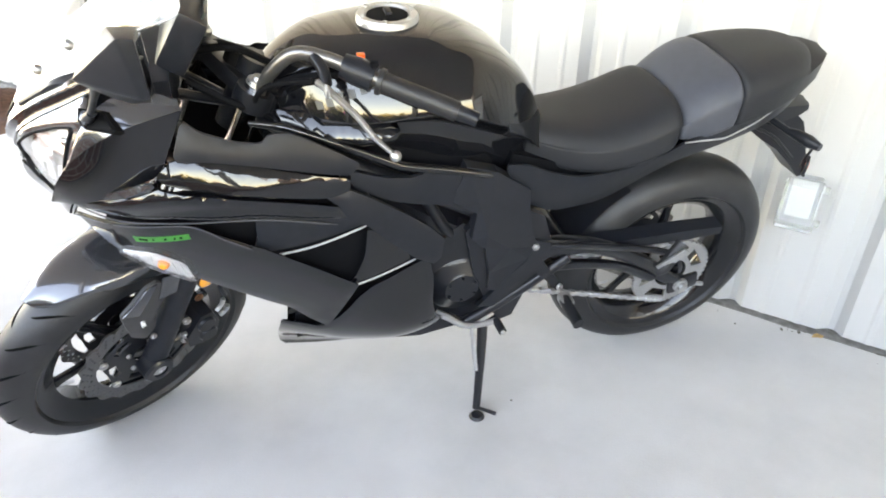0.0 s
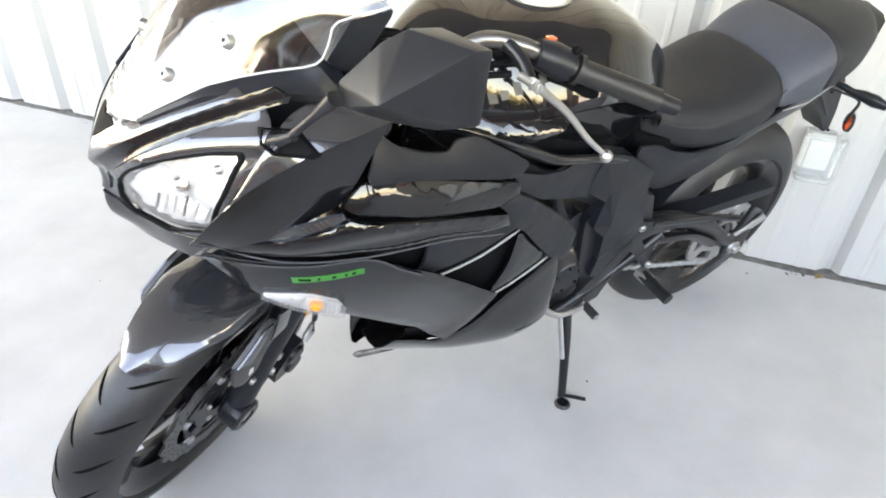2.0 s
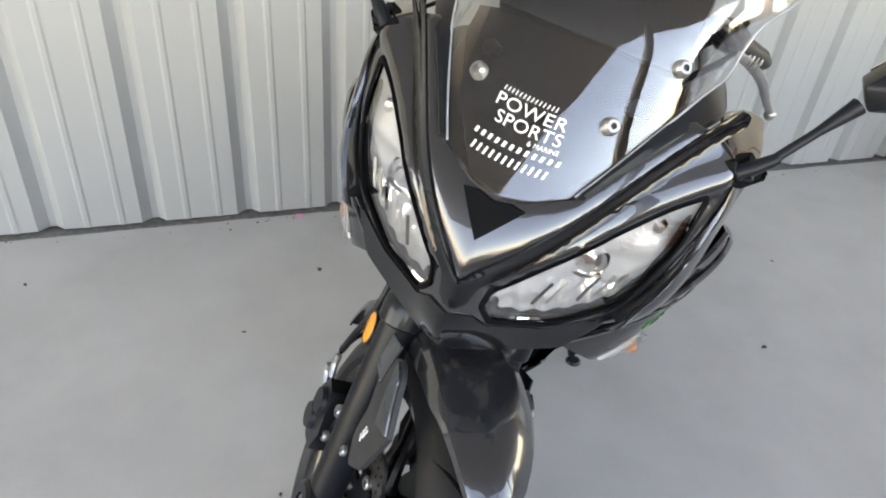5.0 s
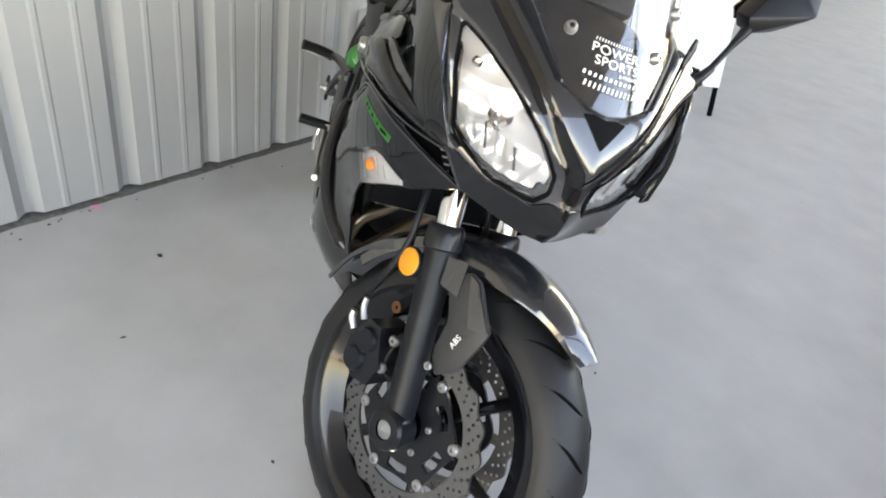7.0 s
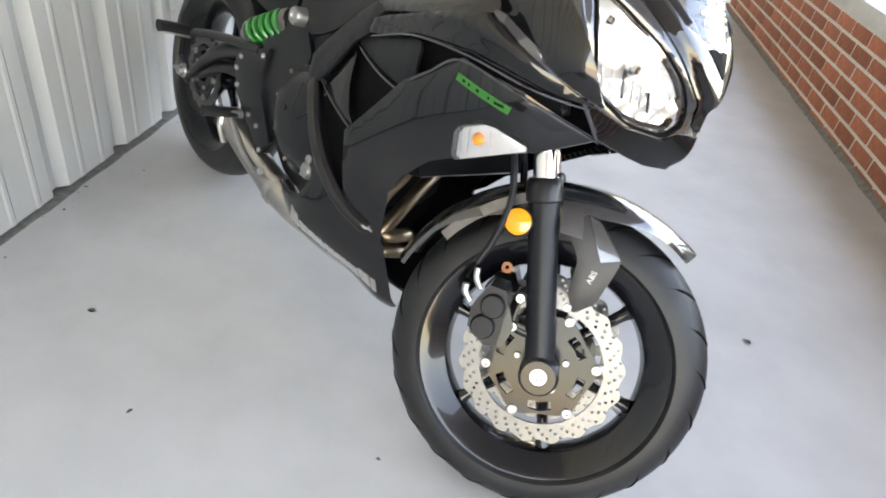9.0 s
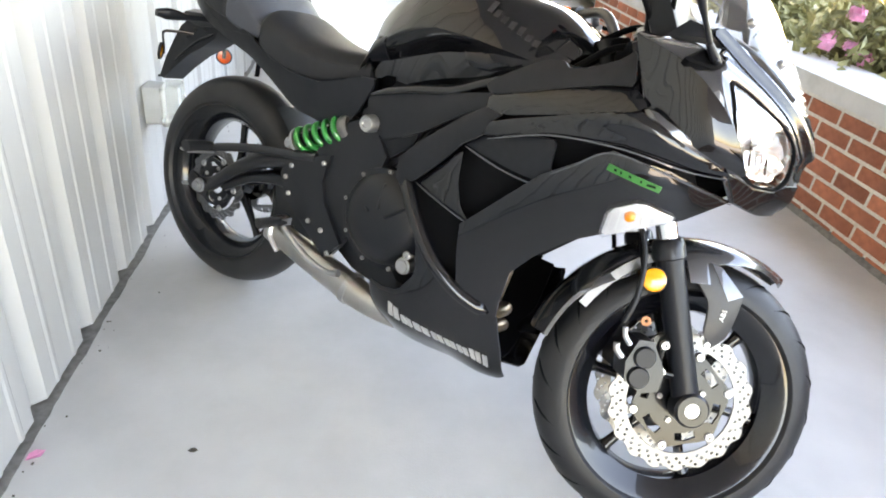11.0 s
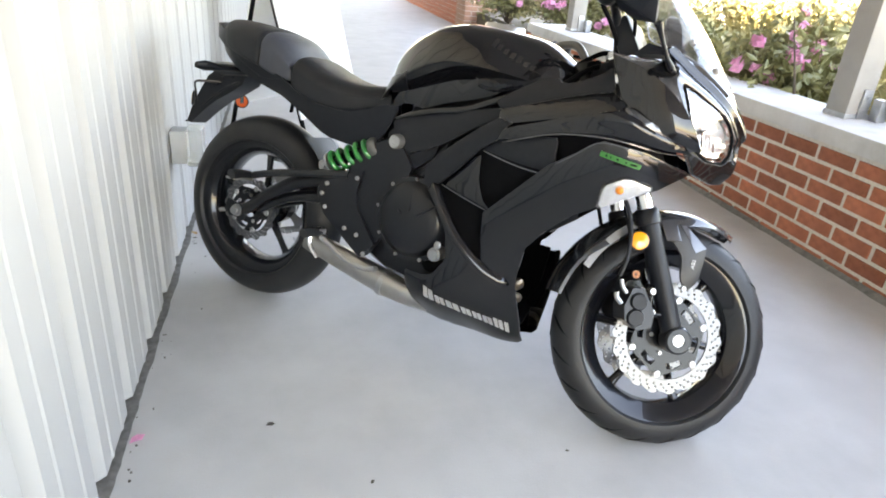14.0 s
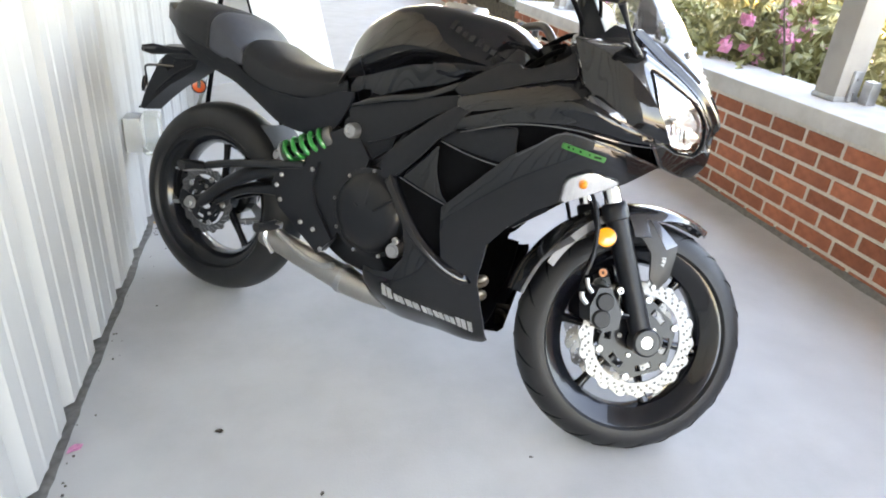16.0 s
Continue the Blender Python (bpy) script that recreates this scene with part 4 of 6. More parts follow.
cushion([(.512, .800, .058, .748), (.500, .802, .070, .742), (.45, .788, .100, .722), (.37, .780, .128, .704), (.28, .792, .140, .708), (.21, .818, .142, .728), (.165, .838, .138, .750), (.142, .836, .128, .758)], M_SEAT, "rider_seat", "black vinyl rider seat")
cushion([(.154, .80, .122, .768), (.146, .83, .130, .768), (.10, .872, .140, .772), (.06, .892, .143, .785), (.034, .899, .143, .796), (.030, .894, .138, .80)], M_SEAT2, "seat_insert", "smooth grey vinyl front of the passenger seat")
cushion([(.031, .896, .138, .796), (.026, .902, .143, .796), (-.04, .912, .138, .812), (-.11, .918, .122, .832), (-.165, .918, .094, .850), (-.196, .908, .055, .866), (-.202, .900, .035, .87)], M_SEAT, "passenger_seat", "black vinyl passenger seat")
TAIL = Sheet([(.55, .70, .135), (.45, .66, .14), (.30, .68, .142), (.14, .73, .136), (.05, .77, .134), (-.05, .80, .122), (-.13, .83, .104), (-.20, .865, .062), (.15, .66, .115), (0, .74, .12)])
for s in (1, -1):
    side_panel("tail_panel", [(.552, .742), (.50, .738), (.45, .716), (.38, .697), (.28, .700), (.19, .722), (.14, .754), (.04, .793), (-.05, .812), (-.13, .836), (-.19, .868), (-.218, .890), (-.206, .855), (-.15, .80), (-.08, .758), (.05, .722), (.12, .705), (.20, .665), (.30, .612), (.42, .60), (.50, .64)], M_MATTE, s, sheet=TAIL, thick=.008, label="satin black tail side panel")
    side_panel("tail_stripe", strip([(.145, .757), (.08, .752), (.03, .748), (-.04, .775), (-.08, .80)], .005), M_SILVER if s > 0 else M_MATTE, s, sheet=TAIL, out=.0015, thick=.002, soft=0, roll=0.0)
part("tail_end", loft([[Vector((x, y, z)) for y, z in ((-w, zb), (-w, zt), (0, zt + .008), (w, zt), (w, zb), (0, zb - .006))] for x, w, zt, zb in ((-.08, .118, .845, .80), (-.15, .100, .872, .825), (-.205, .074, .892, .850), (-.236, .046, .896, .868), (-.246, .020, .893, .878))]), M_MATTE, bike)
part("under_seat_tray", loft([[Vector((x, y, z)) for y, z in ((-w, zb), (-w, zt), (w, zt), (w, zb))] for x, w, zt, zb in ((.52, .10, .74, .64), (.36, .115, .70, .61), (.2, .105, .73, .67), (.05, .10, .79, .735), (-.12, .075, .83, .78))]), M_DARK, bike)
# rear mudguard and number-plate carrier
part("rear_mudguard", loft([[Vector((x, y, z)) for y, z in ((-w, zb), (-w * .9, zt), (0, zt + .010), (w * .9, zt), (w, zb), (0, zb))] for x, w, zt, zb in ((-.06, .06, .77, .745), (-.14, .058, .768, .735), (-.20, .05, .764, .728), (-.25, .042, .760, .738), (-.275, .034, .757, .746))]), M_MATTE, bike, "matte black rear mudguard")
plate = part("plate_carrier", loft([[Vector((c, -w, a)), Vector((c, w, a)), Vector((d, w, b)), Vector((d, -w, b))] for c, a, d, b, w in ((-.100, .742, -.17, .752, .045), (-.118, .706, -.235, .742, .043), (-.170, .672, -.272, .716, .041), (-.228, .640, -.306, .664, .039), (-.290, .592, -.338, .610, .037), (-.345, .542, -.364, .547, .035))]), M_MATTE, bike, "black number-plate carrier without a plate")
part("plate_lamp", solid_box(.045, .050, .022, .005, at=(-.262, 0, .742), turn=(0, 28, 0)), M_DARK, plate)
part("plate_lip", tube([(-.362, -.040, .546), (-.366, 0, .545), (-.362, .040, .546)], .004, 8), M_MATTE, plate)
for s in (1, -1):
    part("carrier_rib", tube([(-.125, s * .044, .715), (-.20, s * .043, .680), (-.29, s * .039, .610)], .004, 8), M_FRAME, plate)
    for x, z in ((-.16, .725), (-.205, .715), (-.235, .690)):
        bolt(plate, (x, s * .043, z), (0, s, 0), .0055, M_FRAME, depth=.005)
    # rear indicator on a stubby rubber arm
    arm = part("rear_indicator", tube([(-.135, s * .128, .752), (-.145, s * .150, .753), (-.152, s * .178, .753), (-.160, s * .205, .752)], [.010, .016, .019, .011], 14, flat=.75), M_MATTE, bike, "black rear indicator on a short arm")
    part("indicator_arm", tube([(-.12, s * .040, .755), (-.128, s * .090, .755), (-.137, s * .135, .752)], .008, 10), M_MATTE, arm)
    # round reflector on a bent steel bracket
    at = aim((-.257, s * .114, .638), (-.75, s * .66, .05))
    holder = part("reflector_bracket", tube([(-.215, s * .040, .700), (-.250, s * .085, .698), (-.262, s * .106, .690), (-.252, s * .108, .655), (-.250, s * .108, .632)], .006, 8, flat=.5), M_FRAME, bike)
    # right disc gets the amber colour to imitate the light on it
    r = part("red_reflector", lathe([(.0001, .006), (.018, .005), (.021, .002), (.022, 0), (.0001, 0)], 24), M_RED if s > 0 else M_ORANGE, holder, "round red reflector" if s > 0 else "round reflector, orange in the light", at)
    part("reflector_rim", lathe([(.021, -.004), (.025, -.003), (.025, .003), (.022, .004)], 24), M_MATTE, r, m=at)

# ---- frame, engine
part("engine_block", loft([[Vector((x, y, z)) for y, z in ((-w, zb), (-w, zt), (-w * .7, zt + .02), (w * .7, zt + .02), (w, zt), (w, zb), (w * .6, zb - .03), (-w * .6, zb - .03))] for x, w, zt, zb in ((.48, .10, .50, .30), (.56, .115, .54, .27), (.70, .12, .62, .25), (.82, .115, .70, .26), (.87, .105, .68, .36), (.89, .09, .62, .42))]), M_FRAME, bike, "black parallel-twin engine block")
part("radiator", solid_box(.035, .30, .22, .006, at=(1.0, 0, .60), turn=(0, -18, 0)), M_DARK, bike, "black radiator")
for i in range(16):
    part("radiator_fin", solid_box(.002, .28, .003, at=(1.02 - .004 * (i - 8) * .8, 0, .60 + (i - 8) * .0125)), M_STEEL, bike)
# right: clutch cover with radial ribs and rim bolts
cc = Vector((.650, -.146, .437))
cl = part("clutch_cover", lathe([(.0001, .036), (.050, .034), (.083, .027), (.102, .013), (.109, .004), (.122, .002), (.125, -.03)], 56), M_FRAME, bike, "satin black clutch cover", aim(cc, (.05, -1, 0)))
for i in range(3):
    a = radians(38 + 52 * i)
    p0 = cc + Vector((.03 * math.cos(a), -.036, .03 * math.sin(a)))
    p1 = cc + Vector((.090 * math.cos(a), -.022, .090 * math.sin(a)))
    part("cover_rib", tube([p0, p1], .004, 8), M_MATTE, cl)
for i in range(9):
    a = 2 * math.pi * i / 9 + .2
    bolt(cl, cc + Vector((.117 * math.cos(a), -.004, .117 * math.sin(a))), (0, -1, 0), .0055, M_ALU)
pl = part("oil_plug", lathe([(.0001, .010), (.014, .010), (.016, .006), (.019, .005), (.020, 0), (.020, -.05)], 26), M_ALU, bike, "round aluminium oil filler plug", aim((.748, -.178, .364), (0, -1, 0)))
bolt(bike, (.757, -.186, .395), (0, -1, 0), .010, M_ALU)
# left: alternator cover and sprocket cover
ac = Vector((.614, .128, .415))
al = part("alternator_cover", lathe([(.0001, .018), (.040, .018), (.044, .014), (.068, .008), (.078, 0), (.080, -.04)], 44), M_FRAME, bike, "satin black alternator cover", aim(ac, (0, 1, 0)))
for i in range(6):
    a = 2 * math.pi * i / 6 + .5
    bolt(al, ac + Vector((.034 * math.cos(a), .017, .034 * math.sin(a))), (0, 1, 0), .0035, M_MATTE)
def faceted(points, faces, depth):
    """A panel of flat facets with a back wall; points are (x, z, y)."""
    bm = bmesh.new()
    vs = [bm.verts.new((x, y, z)) for x, z, y in points]
    fs = [bm.faces.new([vs[i] for i in f]) for f in faces]
    back = bmesh.ops.extrude_face_region(bm, geom=fs)
    for v in back["geom"]:
        if isinstance(v, bmesh.types.BMVert):
            v.co.y -= depth
    bmesh.ops.triangulate(bm, faces=bm.faces)
    bmesh.ops.recalc_face_normals(bm, faces=bm.faces)
    return bm


part("frame_cover", faceted([(.634, .750, .146), (.569, .732, .147), (.487, .677, .146), (.485, .642, .150), (.467, .563, .157), (.448, .528, .157), (.468, .492, .155), (.525, .400, .156), (.556, .415, .158), (.560, .470, .162), (.580, .548, .168), (.612, .574, .160), (.606, .640, .158), (.660, .672, .150), (.603, .664, .161), (.577, .653, .162), (.524, .545, .172), (.581, .588, .174)],
                             [(0, 1, 2, 3, 4, 15, 14, 13), (14, 15, 4, 5, 16, 17), (5, 6, 7, 8, 9, 10, 16), (10, 17, 16), (10, 11, 12, 17), (12, 13, 14, 17)], .030), M_MATTE, bike, "matte black faceted frame cover", smooth=3)
part("sprocket_cover", shell([(.675, .55), (.62, .59), (.575, .56), (.545, .45), (.55, .36), (.60, .33), (.675, .36), (.70, .45)], lambda a, b: Vector((a, .128, b)), lambda a, b: Vector((0, -1, 0)), .03, (), .02, .006), M_FRAME, bike, "satin black engine side cover")
fr = [(.575, .712), (.635, .728), (.70, .70), (.675, .62), (.60, .562), (.545, .49), (.54, .405), (.505, .36), (.43, .43), (.395, .49), (.46, .545), (.515, .60), (.522, .665)]
part("frame_cover", shell(fr, lambda a, b: Vector((a, -min(.150, .132 + .25 * max(0, .58 - b), .132 + .3 * max(0, a - .60)), b)), lambda a, b: Vector((0, 1, 0)), .024, (), .014, .003), M_MATTE, bike, "matte black frame cover", smooth=12)
bolt(bike, (.538, .152, .510), (0, 1, 0), .0085, M_ALU, depth=.007, label="bright cover bolt")
for s in (1, -1):
    part("frame_tube", tube([(1.03, s * .06, .87), (.88, s * .11, .77), (.72, s * .118, .69), (.56, s * .118, .60), (.47, s * .118, .52)], .019, 14), M_FRAME, bike, "black steel frame tube")
    part("frame_tube", tube([(.88, s * .12, .77), (.80, s * .135, .62), (.74, s * .14, .52)], .014, 12), M_FRAME, bike)
    part("frame_tube", tube([(.72, s * .115, .69), (.66, s * .115, .58), (.60, s * .115, .52)], .013, 12), M_FRAME, bike)
    part("subframe_tube", tube([(.56, s * .12, .62), (.35, s * .115, .655), (.12, s * .10, .715), (-.10, s * .06, .785)], .012, 12), M_FRAME, bike)
    part("pivot_plate", shell([(.44, .60), (.56, .66), (.62, .58), (.585, .44), (.535, .33), (.505, .288), (.475, .30), (.445, .40), (.40, .50)], lambda a, b: Vector((a, s * .146, b)), lambda a, b: Vector((0, -s, 0)), .022, (), .03, .003), M_FRAME, bike, "black frame pivot plate")
    hp = [(.47, .547), (.40, .528), (.29, .50), (.285, .484), (.40, .492), (.43, .482), (.385, .42), (.36, .385), (.375, .375), (.405, .41), (.45, .455), (.535, .355), (.575, .36), (.47, .49), (.463, .51)] if s > 0 else [(.47, .540), (.40, .515), (.335, .49), (.315, .45), (.35, .385), (.42, .335), (.495, .283), (.540, .333), (.47, .42), (.455, .47)]
    hang = part("peg_hanger", shell(hp, lambda a, b: Vector((a, s * .160, b)), lambda a, b: Vector((0, -s, 0)), .014, (), .03, .003), M_FRAME, bike, "black footpeg hanger")
    for x, z in ((.457, .530), (.372, .392)) if s > 0 else ((.457, .517), (.354, .480), (.340, .447), (.356, .408), (.434, .360), (.479, .350), (.510, .300)):
        bolt(hang, (x, s * .160, z), (0, s, 0), .0085 if s > 0 else .0065, M_ALU)
    peg = part("footpeg", tube([(.335, s * .140, .322), (.338, s * .17, .325), (.341, s * .235, .330)], .012, 12, flat=1.2), M_RUBBER, bike, "black rubber rider footpeg")
    part("peg_bracket", solid_box(.03, .04, .022, .004, at=(.333, s * .145, .322)), M_ALU, peg)
    part("passenger_bracket", tube([(.42, s * .150, .52), (.28, s * .152, .495), (.16, s * .155, .470), (.07, s * .160, .445)], .014, 10, flat=.6), M_FRAME, bike, "black passenger footpeg arm")
    line = [(.135, .190, .430), (.122, .196, .446), (.081, .183, .500)] if s > 0 else [(.055, -.160, .440), (.06, -.20, .447), (.068, -.255, .452)]
    pp = part("passenger_peg", tube(line, .013, 12, flat=1.3), M_RUBBER, bike, "folded ribbed passenger footpeg" if s > 0 else "ribbed passenger footpeg")
    part("peg_plate", solid_box(.034, .085, .006, .002, at=(.062, -.212, .436), turn=(-5, 0, 0)) if s < 0 else solid_box(.024, .007, .080, .002, at=(.112, .204, .470), turn=(-10, -38, 0)), M_ALU, pp)
# right: brake pedal, left: gear lever
part("brake_pedal", tube([(.36, -.165, .315), (.45, -.175, .275), (.53, -.180, .262), (.575, -.185, .275)], [.009, .008, .007, .009], 10), M_ALU, bike, "aluminium rear brake pedal")
gl = part("gear_lever", tube([(.665, .122, .325), (.640, .135, .318), (.60, .150, .296), (.55, .150, .290), (.515, .152, .296)], [.010, .009, .008, .008, .007], 10), M_ALU, bike, "silver gear lever")
part("gear_rubber", tube([(.517, .150, .296), (.512, .188, .292)], .0105, 12), M_RUBBER, gl, "black rubber toe piece")
bolt(gl, (.512, .188, .292), (0, 1, -.1), .006, M_ALU)
part("gear_rod", tube([(.64, .128, .322), (.54, .130, .270), (.47, .135, .345)], .005, 8), M_FRAME, bike)
part("lower_frame_rail", tube([(.60, .135, .285), (.50, .140, .355), (.41, .145, .430), (.36, .148, .475)], .013, 12), M_FRAME, bike)
# side stand
stand = part("side_stand", tube([(.540, .125, .262), (.548, .160, .205), (.560, .200, .135), (.571, .236, .069)], [.014, .012, .011, .010], 12), M_FRAME, bike, "black steel side stand")
up = Vector((0, math.sin(radians(LEAN)), math.cos(radians(LEAN))))
part("stand_foot", lathe([(.0001, .010), (.015, .010), (.020, .005), (.021, 0), (.0001, 0)], 20), M_FRAME, stand, m=aim(Vector((.572, .239, .0)) - up * (Vector((.572, .239, 0)).dot(Vector((0, -math.sin(radians(LEAN)), math.cos(radians(LEAN))))) - 0.001), (0, -math.sin(radians(LEAN)), math.cos(radians(LEAN)))))
part("stand_tang", tube([(.570, .236, .072), (.553, .262, .088), (.536, .278, .092)], .005, 8), M_FRAME, stand)
part("stand_spring", tube([(.575, .125, .30), (.570, .165, .215), (.568, .19, .165)], .006, 8), M_STEEL, stand)

# ---- black pan closing the belly between the two lower panels
SECTION = [(-.045, .190), (-.015, .192), (.010, .204), (.050, .234), (.090, .286), (.120, .345), (.132, .395)]
part("belly_wing", loft([[Vector((x, y * k, z)) for y, z in SECTION] + [Vector((x, y * k - .004, z + .005)) for y, z in reversed(SECTION)] for x, k in ((.80, 1.0), (.86, 1.0), (.93, 1.0), (.97, 1.0), (.990, .98))]), M_DARK, bike, "black inner face of the lower fairing")
part("belly_pan", loft([[Vector((x, y * k, z)) for y, z in ((-.095, .205), (-.03, .162), (0, .182), (.05, .238), (.095, .292), (.12, .34), (.11, .375), (-.11, .375), (-.13, .33))] for x, k in ((.62, .8), (.70, 1.0), (.80, 1.0), (.87, .9))]), M_DARK, bike, "black pan inside the lower fairing")

# ---- exhaust
part("muffler", tube([(.80, -.075, .195), (.70, -.118, .203), (.60, -.130, .220), (.50, -.135, .243), (.42, -.137, .260), (.335, -.138, .278)], [.026, .030, .038, .037, .035, .031], 24, flat=1.12), M_MUFF, bike, "satin steel under-engine muffler")
part("muffler_tip", lathe([(.024, .03), (.030, .03), (.034, 0), (.036, -.02)], 24), M_MUFF, bike, m=aim((.325, -.139, .281), (-.88, -.12, .20)))
part("muffler_clamp", lathe([(.038, 0), (.043, 0), (.043, .016), (.038, .016)], 28), M_ALU, bike, m=aim((.572, -.131, .226), (.96, .08, -.21)))
part("muffler_shield", tube([(.325, -.172, .318), (.330, -.178, .285), (.360, -.176, .250)], .007, 10, flat=.4), M_CHROME, bike)
for line, r in (([(.86, .06, .56), (.895, .058, .51), (.915, .045, .455), (.932, -.02, .398), (.945, -.085, .338), (.930, -.112, .295), (.86, -.09, .245)], .0155),
                ([(.86, -.03, .55), (.905, -.036, .47), (.922, -.060, .438), (.948, -.125, .406), (.946, -.140, .360), (.90, -.128, .300), (.84, -.09, .245)], .0140),
                ([(.88, -.10, .290), (.935, -.104, .310), (.958, -.088, .312), (.966, -.050, .314), (.945, -.028, .302), (.88, -.02, .26)], .0150),
                ([(.88, -.09, .250), (.938, -.098, .272), (.960, -.082, .274), (.966, -.045, .271), (.945, -.025, .257), (.84, -.02, .215)], .0145)):
    part("header_pipe", tube([Vector(q) for q in line], r, 16, 4), M_HEADER, bike, "heat-tinted exhaust header")

# ---- rear end
AX = Vector((0, 0, .312))


def wheel(parent, m, R, halfw, spokes, name_label, rim_half, phase, grooves=22):
    """Cast wheel with tyre; the axle is the y axis of m."""
    crown = R - .234
    tyre_prof = [(R - crown + crown * math.sin(math.pi * k / 24) ** .92, -halfw * math.cos(math.pi * k / 24)) for k in range(25)]
    tyre_prof = [(.226, -rim_half + .004), (.230, -halfw * .93)] + tyre_prof + [(.230, halfw * .93), (.226, rim_half - .004), (.219, rim_half - .02), (.219, -rim_half + .02)]
    prof = [(.231, -rim_half), (.235, -rim_half + .003), (.228, -rim_half + .008), (.214, -rim_half + .014), (.198, -rim_half * .55), (.192, 0), (.198, rim_half * .55), (.214, rim_half - .014), (.228, rim_half - .008), (.235, rim_half - .003), (.231, rim_half), (.220, rim_half - .002), (.205, rim_half - .012), (.184, rim_half * .5), (.178, 0), (.184, -rim_half * .5), (.205, -rim_half + .012), (.220, -rim_half + .002)]
    w = part("wheel", lathe(prof, 72, closed=True), M_RIM, parent, name_label, m)
    part("tyre", lathe(tyre_prof, 96, closed=True), M_RUBBER, w, "black road tyre", m)
    part("hub", lathe([(.0001, -.05), (.03, -.05), (.034, -.03), (.048, -.02), (.05, 0), (.048, .02), (.034, .03), (.03, .05), (.0001, .05)], 32), M_RIM, w, m=m)
    for i in range(spokes):
        a = 2 * math.pi * i / spokes + phase
        e = Vector((math.cos(a), 0, math.sin(a)))
        rings = []
        for r, wd, th in ((.036, .020, .018), (.08, .013, .013), (.13, .0105, .010), (.17, .012, .011), (.19, .018, .015)):
            c = e * r
            tng = Vector((-math.sin(a), 0, math.cos(a)))
            rings.append([c + tng * (wd * math.cos(q)) + Vector((0, th * math.sin(q), 0)) for q in (2 * math.pi * j / 10 for j in range(10))])
        part("spoke", loft(rings), M_RIM, w, m=m)
    part("valve", tube([(.178, 0, .0), (.150, .012, .0)], .004, 8), M_STEEL, w, m=m @ pose(0, 0, 0, 0, 35, 0))
    # tread grooves: not cut in, near-black tubes stand in for their shade
    rnd = random.Random(3)
    for i in range(grooves):
        a0 = 2 * math.pi * i / grooves
        for sd in (1, -1):
            pts = []
            for t in (0, .25, .5, .75, 1):
                y = sd * halfw * (.08 + .80 * t)
                rr = R - crown + crown * math.sqrt(max(0, 1 - (y / halfw) ** 2)) ** .92 - .0016
                a = a0 + sd * .0 + (.0 if sd > 0 else .14) + .20 * t ** 1.4
                pts.append((rr * math.cos(a), y, rr * math.sin(a)))
            part("tread_groove", tube(pts, [.0012, .0034, .0038, .0030, .0010], 6, 3, flat=.9), M_GROOVE, w, m=m)
    return w


def petal_disc(parent, m, y, R, inner, lobes, carrier_r, rivets, name="brake_disc", carrier_mat=None):
    """Wavy drilled rotor on a riveted carrier."""
    out = []
    for k in range(lobes * 8):
        a = 2 * math.pi * k / (lobes * 8)
        out.append(((R - .004 + .004 * math.cos(lobes * a)) * math.cos(a), (R - .004 + .004 * math.cos(lobes * a)) * math.sin(a)))
    hole = [(inner * math.cos(2 * math.pi * k / 48), inner * math.sin(2 * math.pi * k / 48)) for k in range(48)]
    drills = []
    for i in range(lobes * 2):
        for j, rr in enumerate((.30, .52, .75)):
            a = 2 * math.pi * (i + j * .33) / (lobes * 2)
            r = inner + (R - inner) * rr
            drills.append([(r * math.cos(a) + .0032 * math.cos(q), r * math.sin(a) + .0032 * math.sin(q)) for q in (2 * math.pi * t / 6 for t in range(6))])
    bm = shell(out, lambda a, b: Vector((a, y + .0025, b)), lambda a, b: Vector((0, -1, 0)), .005, [hole] + drills, .03)
    d = part(name, bm, M_DISC, parent, "bright drilled petal brake disc", m)
    cr = [(carrier_r * math.cos(2 * math.pi * k / 60) * (1.0 + .05 * math.cos(6 * 2 * math.pi * k / 60)), carrier_r * math.sin(2 * math.pi * k / 60) * (1.0 + .05 * math.cos(6 * 2 * math.pi * k / 60))) for k in range(60)]
    ch = [[(.030 * math.cos(2 * math.pi * k / 24), .030 * math.sin(2 * math.pi * k / 24)) for k in range(24)]]
    for i in range(rivets):
        a = 2 * math.pi * (i + .5) / rivets
        slot = []
        for t, r in ((-.30, .070), (0, .070), (.30, .070), (.26, .086), (0, .088), (-.26, .086)):
            slot.append((r * carrier_r / .098 * math.cos(a + t), r * carrier_r / .098 * math.sin(a + t)))
        ch.append(slot)
    bm = shell(cr, lambda a, b: Vector((a, y + .002, b)), lambda a, b: Vector((0, -1, 0)), .006, ch, .03)
    c = part("disc_carrier", bm, carrier_mat or M_FRAME, d, "black disc carrier", m)
    for i in range(rivets):
        a = 2 * math.pi * i / rivets
        sg = 1 if y > 0 else -1
        bolt(d, (carrier_r * 1.03 * math.cos(a), y + sg * .002, carrier_r * 1.03 * math.sin(a)), (0, sg, 0), .0095, M_ALU, "rivet", .006, m)
        part("rotor_tab", solid_box(.022, .004, .020, .002, at=(carrier_r * 1.10 * math.cos(a), y, carrier_r * 1.10 * math.sin(a)), turn=(0, -math.degrees(a), 0)), M_DISC, d, m=m)
    for i in range(5):
        a = 2 * math.pi * i / 5 + .2
        sg = 1 if y > 0 else -1
        bolt(d, (.046 * math.cos(a), y + sg * .004, .046 * math.sin(a)), (0, sg, 0), .006, M_ALU, "bolt", .005, m)
    return d


